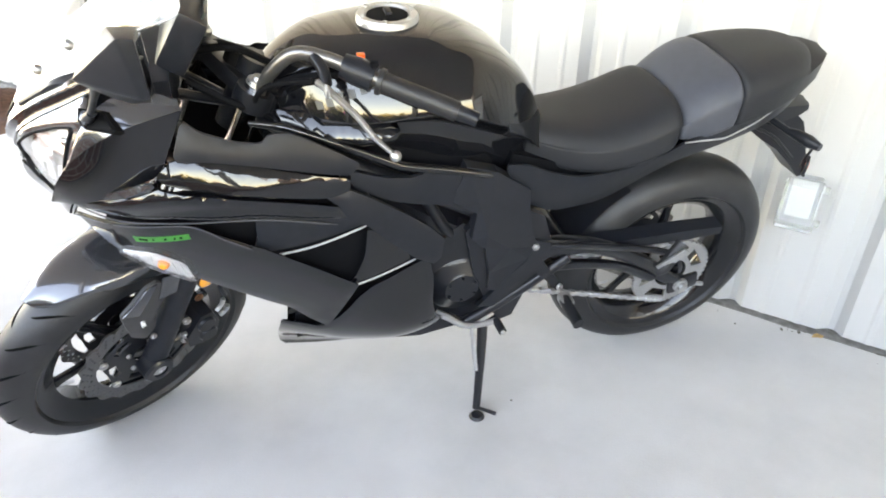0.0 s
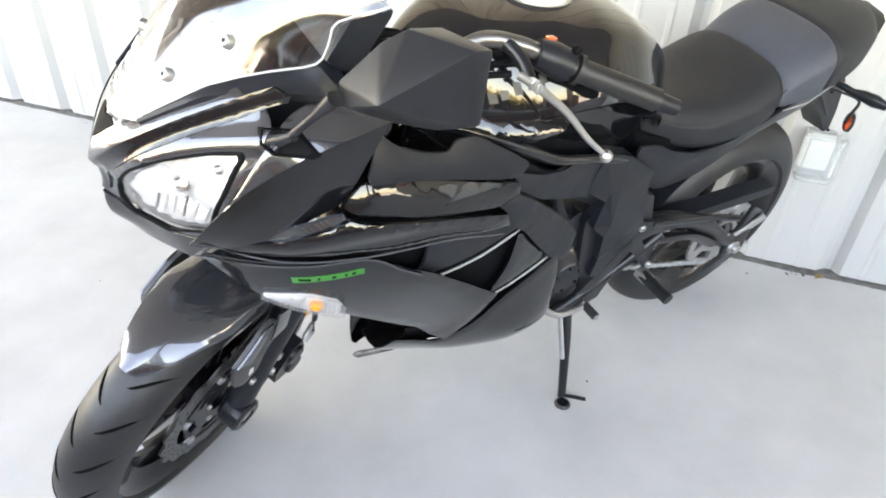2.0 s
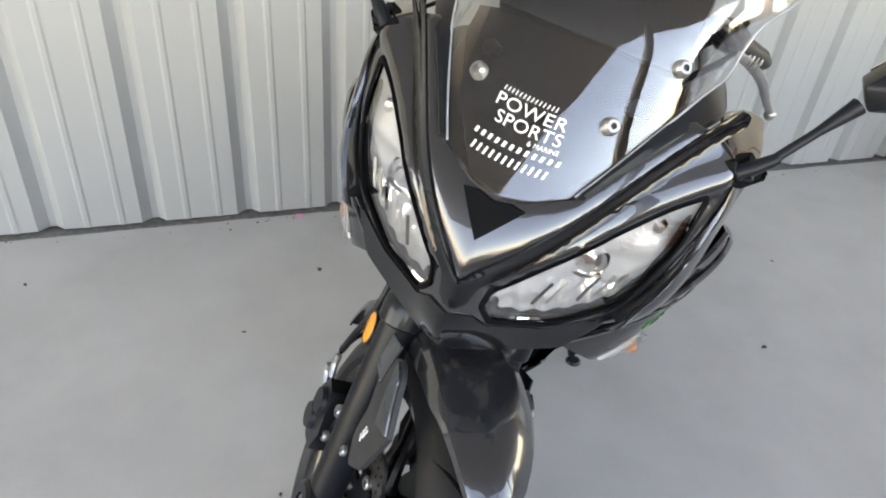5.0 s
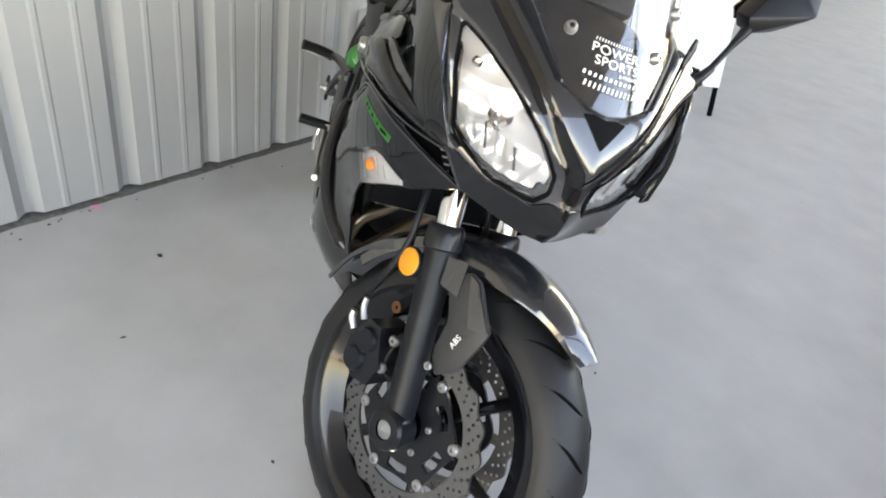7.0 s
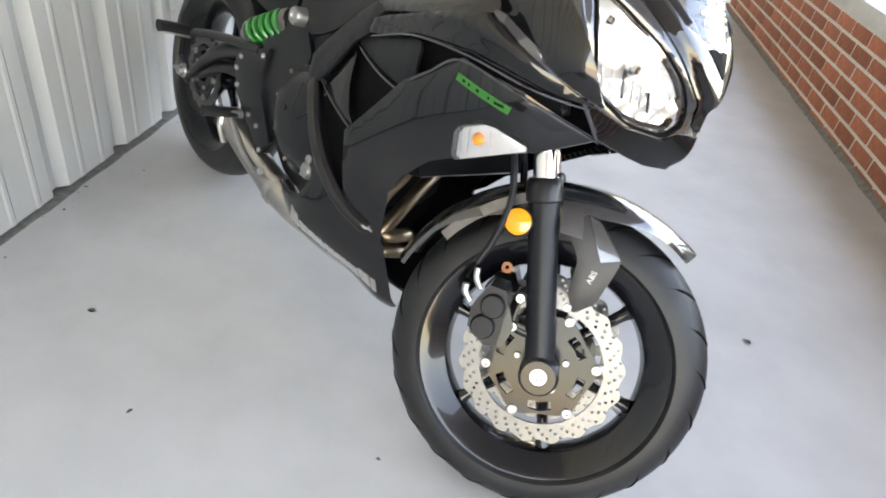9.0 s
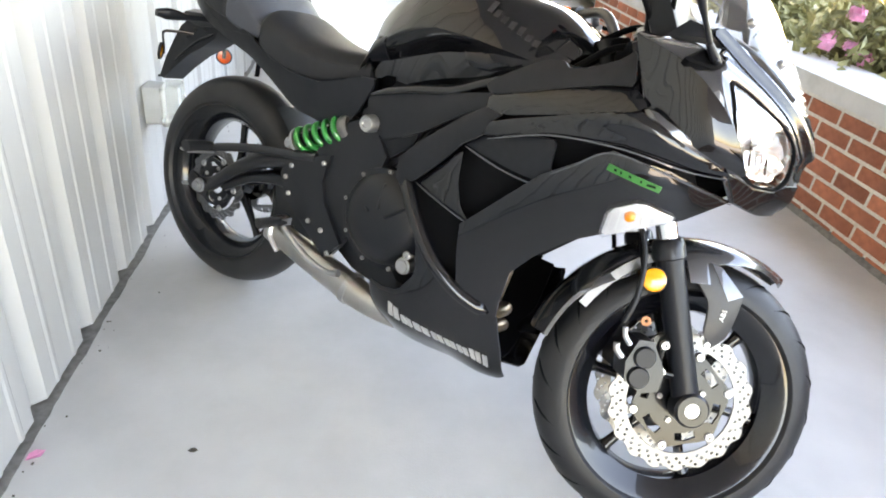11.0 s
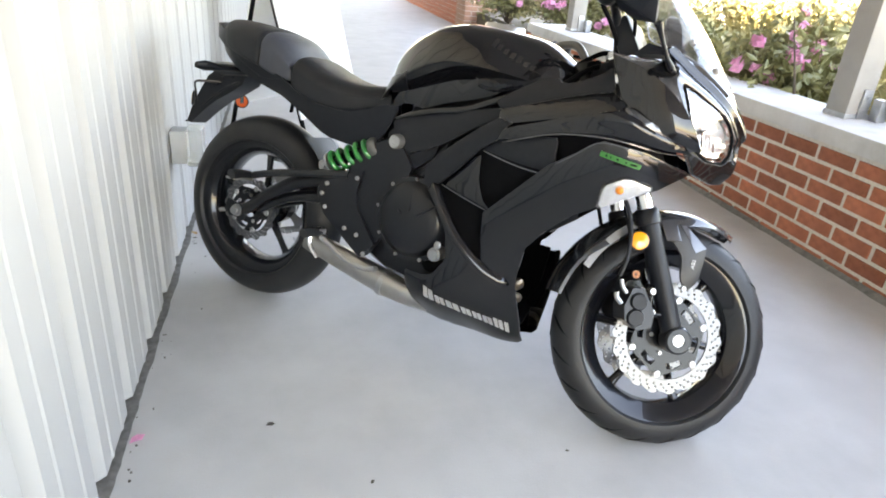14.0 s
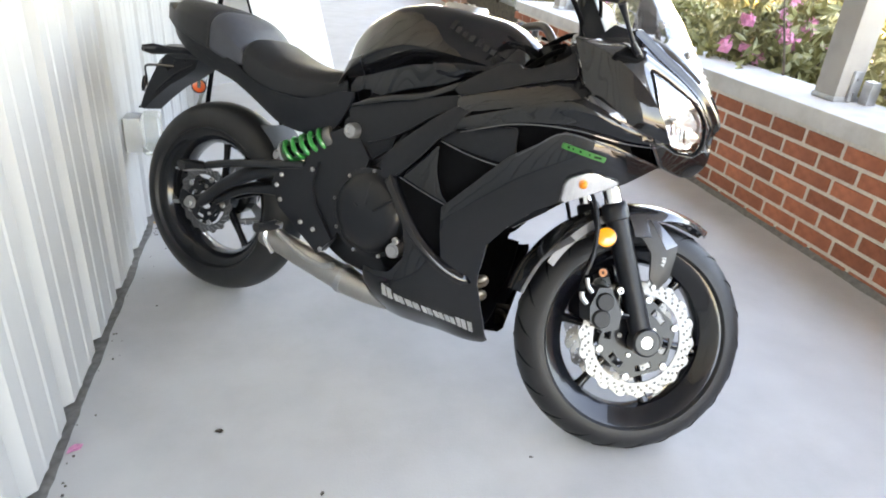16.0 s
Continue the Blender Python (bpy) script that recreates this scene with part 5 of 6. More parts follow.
REAR = Matrix.Translation(AX)
rw = wheel(bike, REAR, .311, .076, 5, "gloss black cast rear wheel", .068, .32, 0)
petal_disc(rw, REAR, -.082, .110, .082, 16, .072, 5, "rear_disc")
spk = []
for k in range(43 * 4):
    a = 2 * math.pi * k / (43 * 4)
    spk.append(((.106 + (.005 if k % 4 in (0, 1) else 0)) * math.cos(a), (.106 + (.005 if k % 4 in (0, 1) else 0)) * math.sin(a)))
sh = [[(.045 * math.cos(2 * math.pi * k / 20), .045 * math.sin(2 * math.pi * k / 20)) for k in range(20)]]
for i in range(5):
    a = 2 * math.pi * i / 5
    sh.append([(r * math.cos(a + t), r * math.sin(a + t)) for t, r in ((-.38, .062), (.38, .062), (.40, .092), (-.40, .092))])
sp = part("rear_sprocket", shell(spk, lambda a, b: Vector((a, .098, b)), lambda a, b: Vector((0, -1, 0)), .007, sh, .03), M_ALU, rw, "bright rear sprocket", REAR)
part("cush_hub", lathe([(.0001, .10), (.03, .10), (.045, .09), (.062, .08), (.065, .04)], 28), M_RIM, rw, m=REAR)
# chain: links along two runs
chain = part("drive_chain", tube([(.505, .0945, .387), (.512, .0945, .388)], .030, 20), M_STEEL, bike, "steel drive chain with front sprocket")
for run in ([(-.02, .416), (.505, .421)], [(-.01, .206), (.505, .353)]):
    n = 34
    ang = math.degrees(math.atan2(run[1][1] - run[0][1], run[1][0] - run[0][0]))
    for i in range(n):
        t = (i + .5) / n
        x, z = run[0][0] + (run[1][0] - run[0][0]) * t, run[0][1] + (run[1][1] - run[0][1]) * t
        part("chain_link", solid_box(.0185, .016 if i % 2 else .011, .013, .003, at=(x, .0945, z), turn=(0, -ang, 0), segs=1), M_STEEL, chain)
for s in (1, -1):
    arm = part("swingarm_beam", tube([(.47, s * .105, .48), (.36, s * .125, .495), (.24, s * .130, .462), (.12, s * .128, .395), (.03, s * .125, .325), (-.04, s * .122, .300)], [.034, .034, .030, .026, .026, .022], 14, flat=.62), M_FRAME, bike, "black tubular swingarm")
    part("swingarm_brace", tube([(.44, s * .115, .42), (.32, s * .126, .425), (.20, s * .128, .400), (.09, s * .126, .340)], [.022, .022, .020, .020], 12, flat=.6), M_FRAME, arm)
    part("axle_plate", solid_box(.085, .012, .048, .006, at=(-.01, s * .138, .312), turn=(0, 14, 0)), M_FRAME, arm)
    part("axle_nut", lathe([(.0001, .020), (.012, .020), (.013, .018), (.013, .010), (.019, .009), (.021, 0)], 6 * 3), M_ALU, arm, "bright axle nut", aim((0, s * .142, .312), (0, s, 0)))
    part("adjuster", tube([(-.05, s * .138, .302), (-.078, s * .138, .295)], .006, 8), M_ALU, arm)
part("swingarm_bridge", tube([(.36, -.12, .46), (.37, 0, .47), (.36, .12, .46)], .03, 14), M_FRAME, bike)
part("chain_guard", loft([[Vector((x, y, z)) for y, z in ((.118, a), (.118, b), (.078, b + .004), (.078, b))] for x, a, b in ((.40, .452, .468), (.20, .446, .472), (.02, .446, .476), (-.085, .452, .474))]), M_MATTE, bike, "black chain guard")
part("hugger", loft([[Vector((.33 * math.cos(a), y, .312 + .33 * math.sin(a))) for y in (-.072, -.06, 0, .06, .072)] + [Vector((.322 * math.cos(a), y, .312 + .322 * math.sin(a))) for y in (.06, 0, -.06)] for a in (radians(8 + 6 * i) for i in range(9))]), M_MATTE, bike, "black rear hugger")
part("rear_caliper", solid_box(.075, .045, .045, .008, at=(.075, -.098, .355), turn=(0, -35, 0)), M_FRAME, bike, "black rear brake caliper")
# shock on the right
sa, sb = Vector((.317, -.128, .527)), Vector((.540, -.122, .640))
d = (sb - sa).normalized()
shock = part("shock_body", tube([sa, sb], .017, 16), M_DARK, bike, "rear shock absorber")
up1 = d.orthogonal().normalized()
up2 = d.cross(up1)
n = 96
c0, c1 = sa + d * .030, sa + d * .170
coil = [c0 + (c1 - c0) * (i / n) + (up1 * math.cos(2 * math.pi * 4.6 * i / n) + up2 * math.sin(2 * math.pi * 4.6 * i / n)) * .0285 for i in range(n + 1)]
part("spring", tube(coil, .0075, 10, 1), M_GREEN, shock, "bright green coil spring")
part("preload_collar", lathe([(.018, 0), (.030, 0), (.032, .006), (.032, .018), (.028, .026), (.018, .026)], 28), M_BAR, shock, m=aim(c1 + d * .002, d))
part("spring_seat", lathe([(.010, 0), (.033, 0), (.033, -.008), (.010, -.008)], 28), M_ALU, shock, m=aim(c0 - d * .004, d))
part("shock_eye", lathe([(.0001, .022), (.010, .022), (.016, .014), (.016, -.02), (.0001, -.02)], 20), M_ALU, shock, m=aim(sa, (0, -1, 0)))
part("shock_knob", lathe([(.0001, .012), (.008, .012), (.010, .016), (.017, .016), (.020, .010), (.021, -.03)], 26), M_ALU, bike, "round aluminium frame cap", aim((.568, -.158, .645), (0, -1, 0)))

# ---- front end, turned 33.5 degrees to the left about the steering axis
F, L, S = Vector((.757, .552, .350)), Vector((-.501, .834, -.232)), Vector((-.420, 0, .9075))
FRONT = Matrix(((F.x, L.x, S.x, 1.356), (F.y, L.y, S.y, 0.0), (F.z, L.z, S.z, .274), (0, 0, 0, 1)))
fw = wheel(bike, FRONT, .294, .056, 6, "gloss black cast front wheel", .048, .55)
for s in (1, -1):
    petal_disc(fw, FRONT, s * .055, .150, .112, 18, .096, 6)
    leg = part("fork_leg", tube([(0, s * .088, -.018), (0, s * .088, .10), (0, s * .088, .318)], .0262, 22), M_MATTE, bike, "black fork slider", FRONT)
    part("fork_seal", lathe([(.0215, .020), (.026, .020), (.030, .014), (.0315, 0), (.0315, -.018), (.028, -.022)], 26), M_FRAME, leg, m=FRONT @ aim((0, s * .088, .322), (0, 0, 1)))
    part("fork_tube", tube([(0, s * .088, .33), (0, s * .088, .53), (0, s * .088, .73)], .0205, 22), M_CHROME, leg, "chromed fork tube", FRONT)
    part("axle_boss", lathe([(.016, .012), (.030, .012), (.035, .007), (.035, -.030), (.016, -.03)], 28), M_FRAME, leg, m=FRONT @ aim((0, s * .108, 0), (0, s, 0)))
    part("axle_bolt", lathe([(.0001, .0075), (.006, .0075), (.0075, .010), (.015, .010), (.017, .007), (.017, 0)], 24), M_ALU, leg, "bright axle bolt", FRONT @ aim((0, s * .107, 0), (0, s, 0)))
    bolt(leg, (.022, s * .110, -.022), (.3, s, 0), .0055, M_ALU, m=FRONT)
    cal = part("brake_caliper", loft([[Vector((x, s * y, z)) for x, z in ((-.062, .050), (-.045, .085), (-.058, .150), (-.085, .158), (-.118, .120), (-.125, .085), (-.098, .052))] for y in (.042, .060, .088, .108, .116)]), M_FRAME, bike, "black two-piston brake caliper", FRONT)
    for x, z in ((-.098, .085), (-.080, .122)):
        part("piston_boss", lathe([(.0001, .010), (.019, .010), (.022, .005), (.022, -.01)], 22), M_MATTE, cal, m=FRONT @ aim((x, s * .114, z), (0, s, 0)))
    for x, z in ((-.034, .136), (-.048, .085)):
        bolt(cal, (x, s * .100, z), (0, s, 0), .0095, M_ALU, depth=.009, m=FRONT)
    part("caliper_bracket", tube([(-.006, s * .092, .150), (-.034, s * .094, .138), (-.050, s * .094, .085), (-.006, s * .092, .060)], .010, 10, flat=.5), M_FRAME, cal, m=FRONT)
    part("banjo", tube([(-.122, s * .108, .128), (-.130, s * .110, .145), (-.128, s * .110, .158)], .0065, 8), M_ALU, cal, m=FRONT)
    part("banjo", tube([(-.103, s * .110, .150), (-.110, s * .110, .168), (-.108, s * .110, .186)], .0055, 8), M_ALU, cal, m=FRONT)
    part("copper_washer", lathe([(.004, .004), (.010, .004), (.010, 0), (.004, 0)], 14), M_COPPER, cal, m=FRONT @ aim((-.060, s * .085, .185), (0, s, 0)))
    part("brake_hose", tube([(-.110, s * .108, .195), (-.082, s * .110, .235), (-.055, s * .104, .30), (-.050, s * .10, .36), (-.060, s * .08, .44)], .0055, 10), M_MATTE, bike, "black brake hose", FRONT)
    part("sensor_wire", tube([(-.128, s * .106, .17), (-.095, s * .104, .22), (-.06, s * .095, .27), (-.055, s * .09, .36)], .003, 8), M_DARK, bike, "", FRONT)
    # amber reflector in a black holder
    rm = FRONT @ aim((-.041, s * .104, .268), (-.10, s, .05))
    ro = part("amber_reflector", lathe([(.0001, .009), (.018, .008), (.0225, .006), (.0235, .003), (.0235, 0), (.0001, 0)], 30), M_ORANGE, bike, "round amber side reflector", rm)
    part("reflector_rim", lathe([(.0228, -.003), (.0255, -.002), (.0255, .004), (.0235, .006)], 30), M_MATTE, ro, m=rm)
    part("reflector_mount", tube([(-.035, s * .098, .268), (-.012, s * .100, .275)], .008, 8), M_MATTE, ro, m=FRONT)
    # fork guard with lettering
    gd = [(.040, .262), (.072, .284), (.094, .273), (.130, .207), (.124, .190), (.090, .130), (.052, .112), (.044, .150), (.060, .205)]
    guard = part("fork_guard", shell(soften(gd, 1, .12), lambda a, b: Vector((a, s * (.100 + .010 * math.sin(min(1, max(0, (b - .10) / .2)) * 3.14) - .10 * max(0, a - .06)), b)), lambda a, b: Vector((0, -s, 0)), .010, (), .014, .003), M_GUARD, bike, "dark grey fork guard", FRONT)
    part("guard_facet", shell([(.076, .281), (.093, .271), (.128, .207), (.096, .204)], lambda a, b: Vector((a, s * (.1025 + .010 * math.sin(min(1, max(0, (b - .10) / .2)) * 3.14) - .10 * max(0, a - .06)), b)), lambda a, b: Vector((0, -s, 0)), .004, (), .014, .001), M_GREY, guard, "graphite guard facet", FRONT)
    part("guard_facet", shell([(.028, .296), (.066, .296), (.066, .242), (.028, .252)], lambda a, b: Vector((a, s * (.1025 + .010 * math.sin(min(1, max(0, (b - .10) / .2)) * 3.14)), b)), lambda a, b: Vector((0, -s, 0)), .004, (), .014, .001), M_GREY, guard, "graphite guard facet", FRONT)
    tm = FRONT @ Matrix.Translation((.083, s * .1095, .178)) @ (pose(0, 0, 0, 90, 0, 0) if s < 0 else pose(0, 0, 0, 90, 0, 180)) @ pose(0, 0, 0, 0, 0, 63 if s < 0 else -63)
    lettering("guard_lettering", "ABS", .0135, tm, M_WHITE, guard)
    bolt(guard, (.045, s * .106, .125), (0, s, 0), .007, M_ALU, m=FRONT)

# front mudguard: an arch with a pointed tip and side skirts
rings = []
for i in range(27):
    t = i / 26
    a = radians(38 + 107 * t)
    r = .326 - .002 * math.sin(math.pi * t)
    w = .074 * (min(1, t / .24) ** .6 * .80 + .20) * (1 - .18 * max(0, (t - .75) / .25))
    drop = .016 + .032 * math.sin(math.pi * min(1, max(0, (t - .1) / .75))) ** 1.5
    c, sn = math.cos(a), math.sin(a)
    ring = []
    for y, dr in ((-1, -drop), (-.98, -drop * .5), (-.86, -.006), (-.5, .004), (0, .008), (.5, .004), (.86, -.006), (.98, -drop * .5), (1, -drop)):
        ring.append(Vector(((r + dr) * c, y * w, (r + dr) * sn)))
    for y, dr in ((.95, -drop), (.92, -drop * .5 - .003), (.8, -.011), (0, .003), (-.8, -.011), (-.92, -drop * .5 - .003), (-.95, -drop)):
        ring.append(Vector(((r + dr) * c, y * w, (r + dr) * sn)))
    rings.append(ring)
fend = part("front_mudguard", loft(rings), M_GREY, bike, "graphite painted front mudguard", FRONT, smooth=50)
# pale strips on both skirts imitate the sky reflection by colour
for s in (1, -1):
    rr = []
    for i in range(9):
        a = radians(92 + 35 * i / 8)
        rr.append([Vector((q * math.cos(a), s * (.0762 - .0005 * i + e), q * math.sin(a))) for q, e in ((.300 - .002 * i, 0), (.318 - .002 * i, -.0015), (.318 - .002 * i, -.006), (.300 - .002 * i, -.005))])
    part("mudguard_glint", loft(rr), M_BAR, fend, "pale grey strip for the reflection along the mudguard", FRONT)
# yokes, headstock, bars
for z, n in ((.47, "lower_yoke"), (.70, "upper_yoke")):
    bm = bmesh.new()
    solid_box(.05, .235, .032, .010, at=(-.012, 0, z), bm=bm)
    part(n, bm, M_FRAME, bike, "black fork yoke", FRONT)
    for s in (1, -1):
        part("yoke_clamp", lathe([(.021, -.018), (.033, -.018), (.035, 0), (.033, .018), (.021, .018)], 26), M_FRAME, bike, m=FRONT @ aim((0, s * .088, z), (0, 0, 1)))
        part("fork_cap", lathe([(.0001, .016), (.012, .016), (.014, .010), (.020, .008), (.021, 0)], 22), M_ALU, bike, m=FRONT @ aim((0, s * .088, .725), (0, 0, 1))) if z > .6 else None
part("ignition", lathe([(.0001, .03), (.02, .03), (.024, .02), (.024, 0)], 22), M_DARK, bike, m=FRONT @ aim((-.02, 0, .71), (0, 0, 1)))
INV = FRONT.inverted()


def steer(p, s):
    """A point given for the left side, mirrored in the turned front end for the right."""
    q = INV @ Vector(p)
    return FRONT @ Vector((q.x, q.y * s, q.z))


for s in (1, -1):
    g = lambda *ps: [steer(p, s) for p in ps]
    part("handlebar", tube(g((1.005, .085, .905), (.985, .100, .945), (.945, .120, .985), (.895, .145, .985), (.830, .173, .963), (.700, .240, .926)), .0115, 14), M_FRAME if s < 0 else M_BAR, bike, "tubular handlebar")
    grip = part("grip", tube(g((.815, .181, .958), (.75, .214, .940), (.698, .241, .9255)), .0172, 20), M_RUBBER, bike, "black rubber grip")
    part("bar_end", tube(g((.698, .241, .9255), (.668, .2565, .917)), [.0135, .0125], 18), M_MATTE, grip, "black bar end weight")
    part("grip_flange", tube(g((.818, .1795, .959), (.811, .183, .957)), .022, 20), M_RUBBER, grip)
    sw = part("switch_housing", tube(g((.872, .153, .976), (.85, .163, .969), (.825, .176, .961)), [.020, .024, .022], 18), M_MATTE, bike, "black handlebar switch housing")
    part("switch", solid_box(.014, .012, .008, .002, at=steer((.840, .140, .985), s)), M_RED, sw, "small red switch")
    part("switch", solid_box(.012, .010, .010, .002, at=steer((.825, .180, .987), s)), M_DARK, sw)
    per = part("lever_perch", tube(g((.915, .140, .987), (.905, .165, .975), (.903, .188, .960)), [.010, .010, .009], 12), M_FRAME, bike, "lever perch")
    lev = part("hand_lever", tube(g((.915, .180, .962), (.895, .205, .952), (.865, .236, .930), (.838, .262, .900), (.815, .279, .882)), [.009, .0085, .0075, .0065, .0055], 12, flat=.7), M_ALU, per, "silver hand lever")
    bm = bmesh.new()
    bmesh.ops.create_uvsphere(bm, u_segments=14, v_segments=9, radius=.0095, matrix=Matrix.Translation(steer((.810, .282, .878), s)))
    part("lever_ball", bm, M_ALU, lev)
    part("lever_spring", tube([steer((.905 + .003 * math.cos(i * 1.3), .196 + .0012 * i, .958 + .008 * math.sin(i * 1.3)), s) for i in range(18)], .0016, 6, 2), M_STEEL, per)
    part("cable", tube(g((.925, .175, .962), (.965, .160, .955), (1.005, .125, .925), (1.02, .08, .86), (1.0, .05, .78)), .0048, 8), M_DARK, bike, "black control cable")
    part("cable", tube(g((.86, .145, .955), (.93, .120, .945), (.99, .095, .915), (1.01, .055, .84)), .0055, 8), M_DARK, bike, "black wiring sleeve")
# brake reservoir stands on the right bar
rp = steer((.895, .135, 1.02), -1)
res = part("brake_reservoir", lathe([(.0001, .04), (.022, .04), (.024, .034), (.022, .03), (.020, 0), (.0001, 0)], 24), M_DARK, bike, "black brake fluid reservoir", aim(rp, (0, 0, 1)))
# headstock cover, wiring clutter behind the nose
part("headstock", tube([(1.00, 0, .93), (1.06, 0, .80)], .035, 18), M_FRAME, bike)
for i, pts in enumerate((((1.12, .08, .93), (1.06, .10, .90), (1.0, .09, .86), (.97, .07, .80)), ((1.13, -.06, .94), (1.05, -.08, .92), (.99, -.10, .87)), ((1.10, .03, .96), (1.04, .05, .97), (.98, .03, .93)))):
    part("wiring_loom", tube(pts, .007, 8), M_DARK, bike)
part("fairing_stay", tube([(1.04, 0, .84), (1.16, .05, .90), (1.25, .08, .95)], .009, 10), M_FRAME, bike)
part("fairing_stay", tube([(1.04, 0, .84), (1.16, -.05, .90), (1.25, -.08, .95)], .009, 10), M_FRAME, bike)
part("radiator_hose", tube([(.99, .10, .70), (.95, .12, .74), (.90, .10, .72)], .014, 12), M_DARK, bike)

# ---- mirrors
for s in (1, -1):
    foot = [(-.030, -.006), (-.022, -.011), (.016, -.014), (.028, -.006), (.024, .009), (-.014, .013)]
    base = part("mirror_base", loft([[Vector((1.240 + x * k + .004 * h, s * (.199 + .006 * h - (.45 * x + .6 * z) * k / .65), .931 + z * k + .005 * h)) for x, z in foot] for k, h in ((1, -2), (1, .6), (.84, 1.0), (.78, .6))]), M_DARK, bike, "black folding mirror foot")
    part("mirror_knuckle", tube([(1.256, s * .192, .930), (1.250, s * .205, .940), (1.240, s * .222, .955)], [.008, .008, .006], 12), M_MATTE, base)
    part("knuckle_pin", tube([(1.258, s * .206, .930), (1.240, s * .200, .946)], .0045, 10), M_FRAME, base)
    part("mirror_stem", tube([(1.243, s * .217, .951), (1.226, s * .242, .988), (1.212, s * .263, 1.020)], [.0048, .0048, .009], 12), M_MATTE, bike, "black mirror stem")
    front = [(1.208, .258, 1.036), (1.186, .300, 1.096), (1.172, .320, 1.117), (1.151, .396, 1.132), (1.216, .361, 1.071), (1.139, .397, 1.058), (1.156, .363, 1.037), (1.182, .326, 1.027), (1.208, .273, 1.016)]
    rim = [0, 1, 2, 3, 5, 6, 7, 8]
    bm = bmesh.new()
    fv = [bm.verts.new((x, s * y, z)) for x, y, z in front]
    rv = [bm.verts.new((front[i][0] * .25 + 1.126 * .75 + .02 * (front[i][1] < .28), s * (front[i][1] * .96 + .014), front[i][2] * .97 + .032)) for i in rim]
    for f in ((0, 1, 4), (1, 2, 4), (2, 3, 4), (3, 5, 4), (5, 6, 4), (6, 7, 4), (7, 8, 4), (8, 0, 4)):
        bm.faces.new([fv[i] for i in f])
    for k in range(8):
        n = (k + 1) % 8
        bm.faces.new((fv[rim[k]], fv[rim[n]], rv[n], rv[k]))
    bm.faces.new(rv)
    bmesh.ops.recalc_face_normals(bm, faces=bm.faces)
    bmesh.ops.bevel(bm, geom=bm.edges[:], offset=.0035, segments=2, profile=.6, affect="EDGES")
    head = part("mirror_shell", bm, M_MATTE, bike, "matte black faceted mirror shell", smooth=24)
    cy, cz = .340, 1.070
    pts = [(front[i][1] * .96 + .014, front[i][2] * .97 + .032) for i in rim]
    part("mirror_glass", shell([(s * ((y - cy) * .88 + cy), (z - cz) * .86 + cz) for y, z in pts], lambda a, b: Vector((1.134 + .12 * max(0.0, .33 - abs(a)), a, b)), lambda a, b: Vector((1, 0, 0)), .004, (), .02), M_CHROME, head, "mirror glass")

# ---------------------------------------------------------------- things round the bike
def outlet_box():
    o = thing("outlet_box", pose(-.004, .358, .430), "grey outlet box with clear bubble cover on the steel wall", "outlet")
    part("box_body", solid_box(.055, .078, .125, .006, at=(.0275, 0, 0)), M_BOX, o)
    part("face_plate", solid_box(.006, .060, .085, .003, at=(.058, 0, .004)), M_WHITE, o)
    bm = solid_box(.062, .100, .140, .014, at=(.084, 0, 0), segs=3)
    part("bubble_cover", bm, M_CLEAR, o, "clear plastic bubble cover")
    for z in (.05, -.05):
        part("hinge", solid_box(.012, .014, .02, .003, at=(.07, .055, z)), M_CLEAR, o)
    return o


outlet_box()


def sandwich_board(m, w, h, label, bars):
    """Board on four legs, two faces hinged at the top."""
    o = thing("sandwich_board", m, label, "sign")
    spread = .33
    for sg in (1, -1):
        tilt = math.degrees(math.atan2(spread, h)) * sg
        fm = Matrix.Translation((0, -sg * spread, 0)) @ pose(0, 0, 0, -tilt, 0, 0)
        part("board_face", solid_box(w, .012, h - .16, .003, at=(0, 0, .16 + (h - .16) / 2)), M_BOARD, o, m=fm)
        for x in (-w / 2 + .012, w / 2 - .012):
            part("board_leg", solid_box(.022, .022, h, .003, at=(x, .012 * sg, h / 2)), M_DARK, o, m=fm)
    fm = Matrix.Translation((0, -spread, 0)) @ pose(0, 0, 0, -math.degrees(math.atan2(spread, h)), 0, 0)
    for z, hh, ww, mt in bars:
        part("printed_bar", solid_box(ww, .003, hh, at=(0, -.0075, z)), mt, o, m=fm, smooth=0)
    part("hinge_bar", solid_box(w * .9, .03, .02, .004, at=(0, 0, h)), M_DARK, o)
    return o


BARS = [(.98, .05, .40, M_REDPRINT), (.84, .04, .42, M_GREYBAR), (.72, .035, .36, M_BLUEBAR), (.60, .035, .40, M_GREYBAR), (.46, .05, .34, M_GREYBAR)]
sandwich_board(pose(.488, 2.28, 0, 0, 0, 48), .60, 1.12, "white sandwich board with faded print standing open on the walkway", BARS)


def ledge_post(y, label):
    o = thing("roof_post", pose(2.975, y, LEDGE_TOP), label, "post", group="roof posts on the ledge")
    part("post_shaft", solid_box(.125, .125, 2.17, .006, at=(0, 0, 1.085)), M_POST, o)
    part("base_shoe", solid_box(.135, .135, .022, .004, at=(0, 0, .011)), M_STEEL, o)
    part("side_bracket", solid_box(.05, .012, .13, .003, at=(.02, -.07, .07)), M_STEEL, o)
    part("side_bracket", solid_box(.05, .05, .10, .004, at=(.07, -.11, .05)), M_STEEL, o)
    for z in (.04, .10):
        bolt(o, (.02, -.076, z), (0, -1, 0), .007, M_STEEL)
    return o


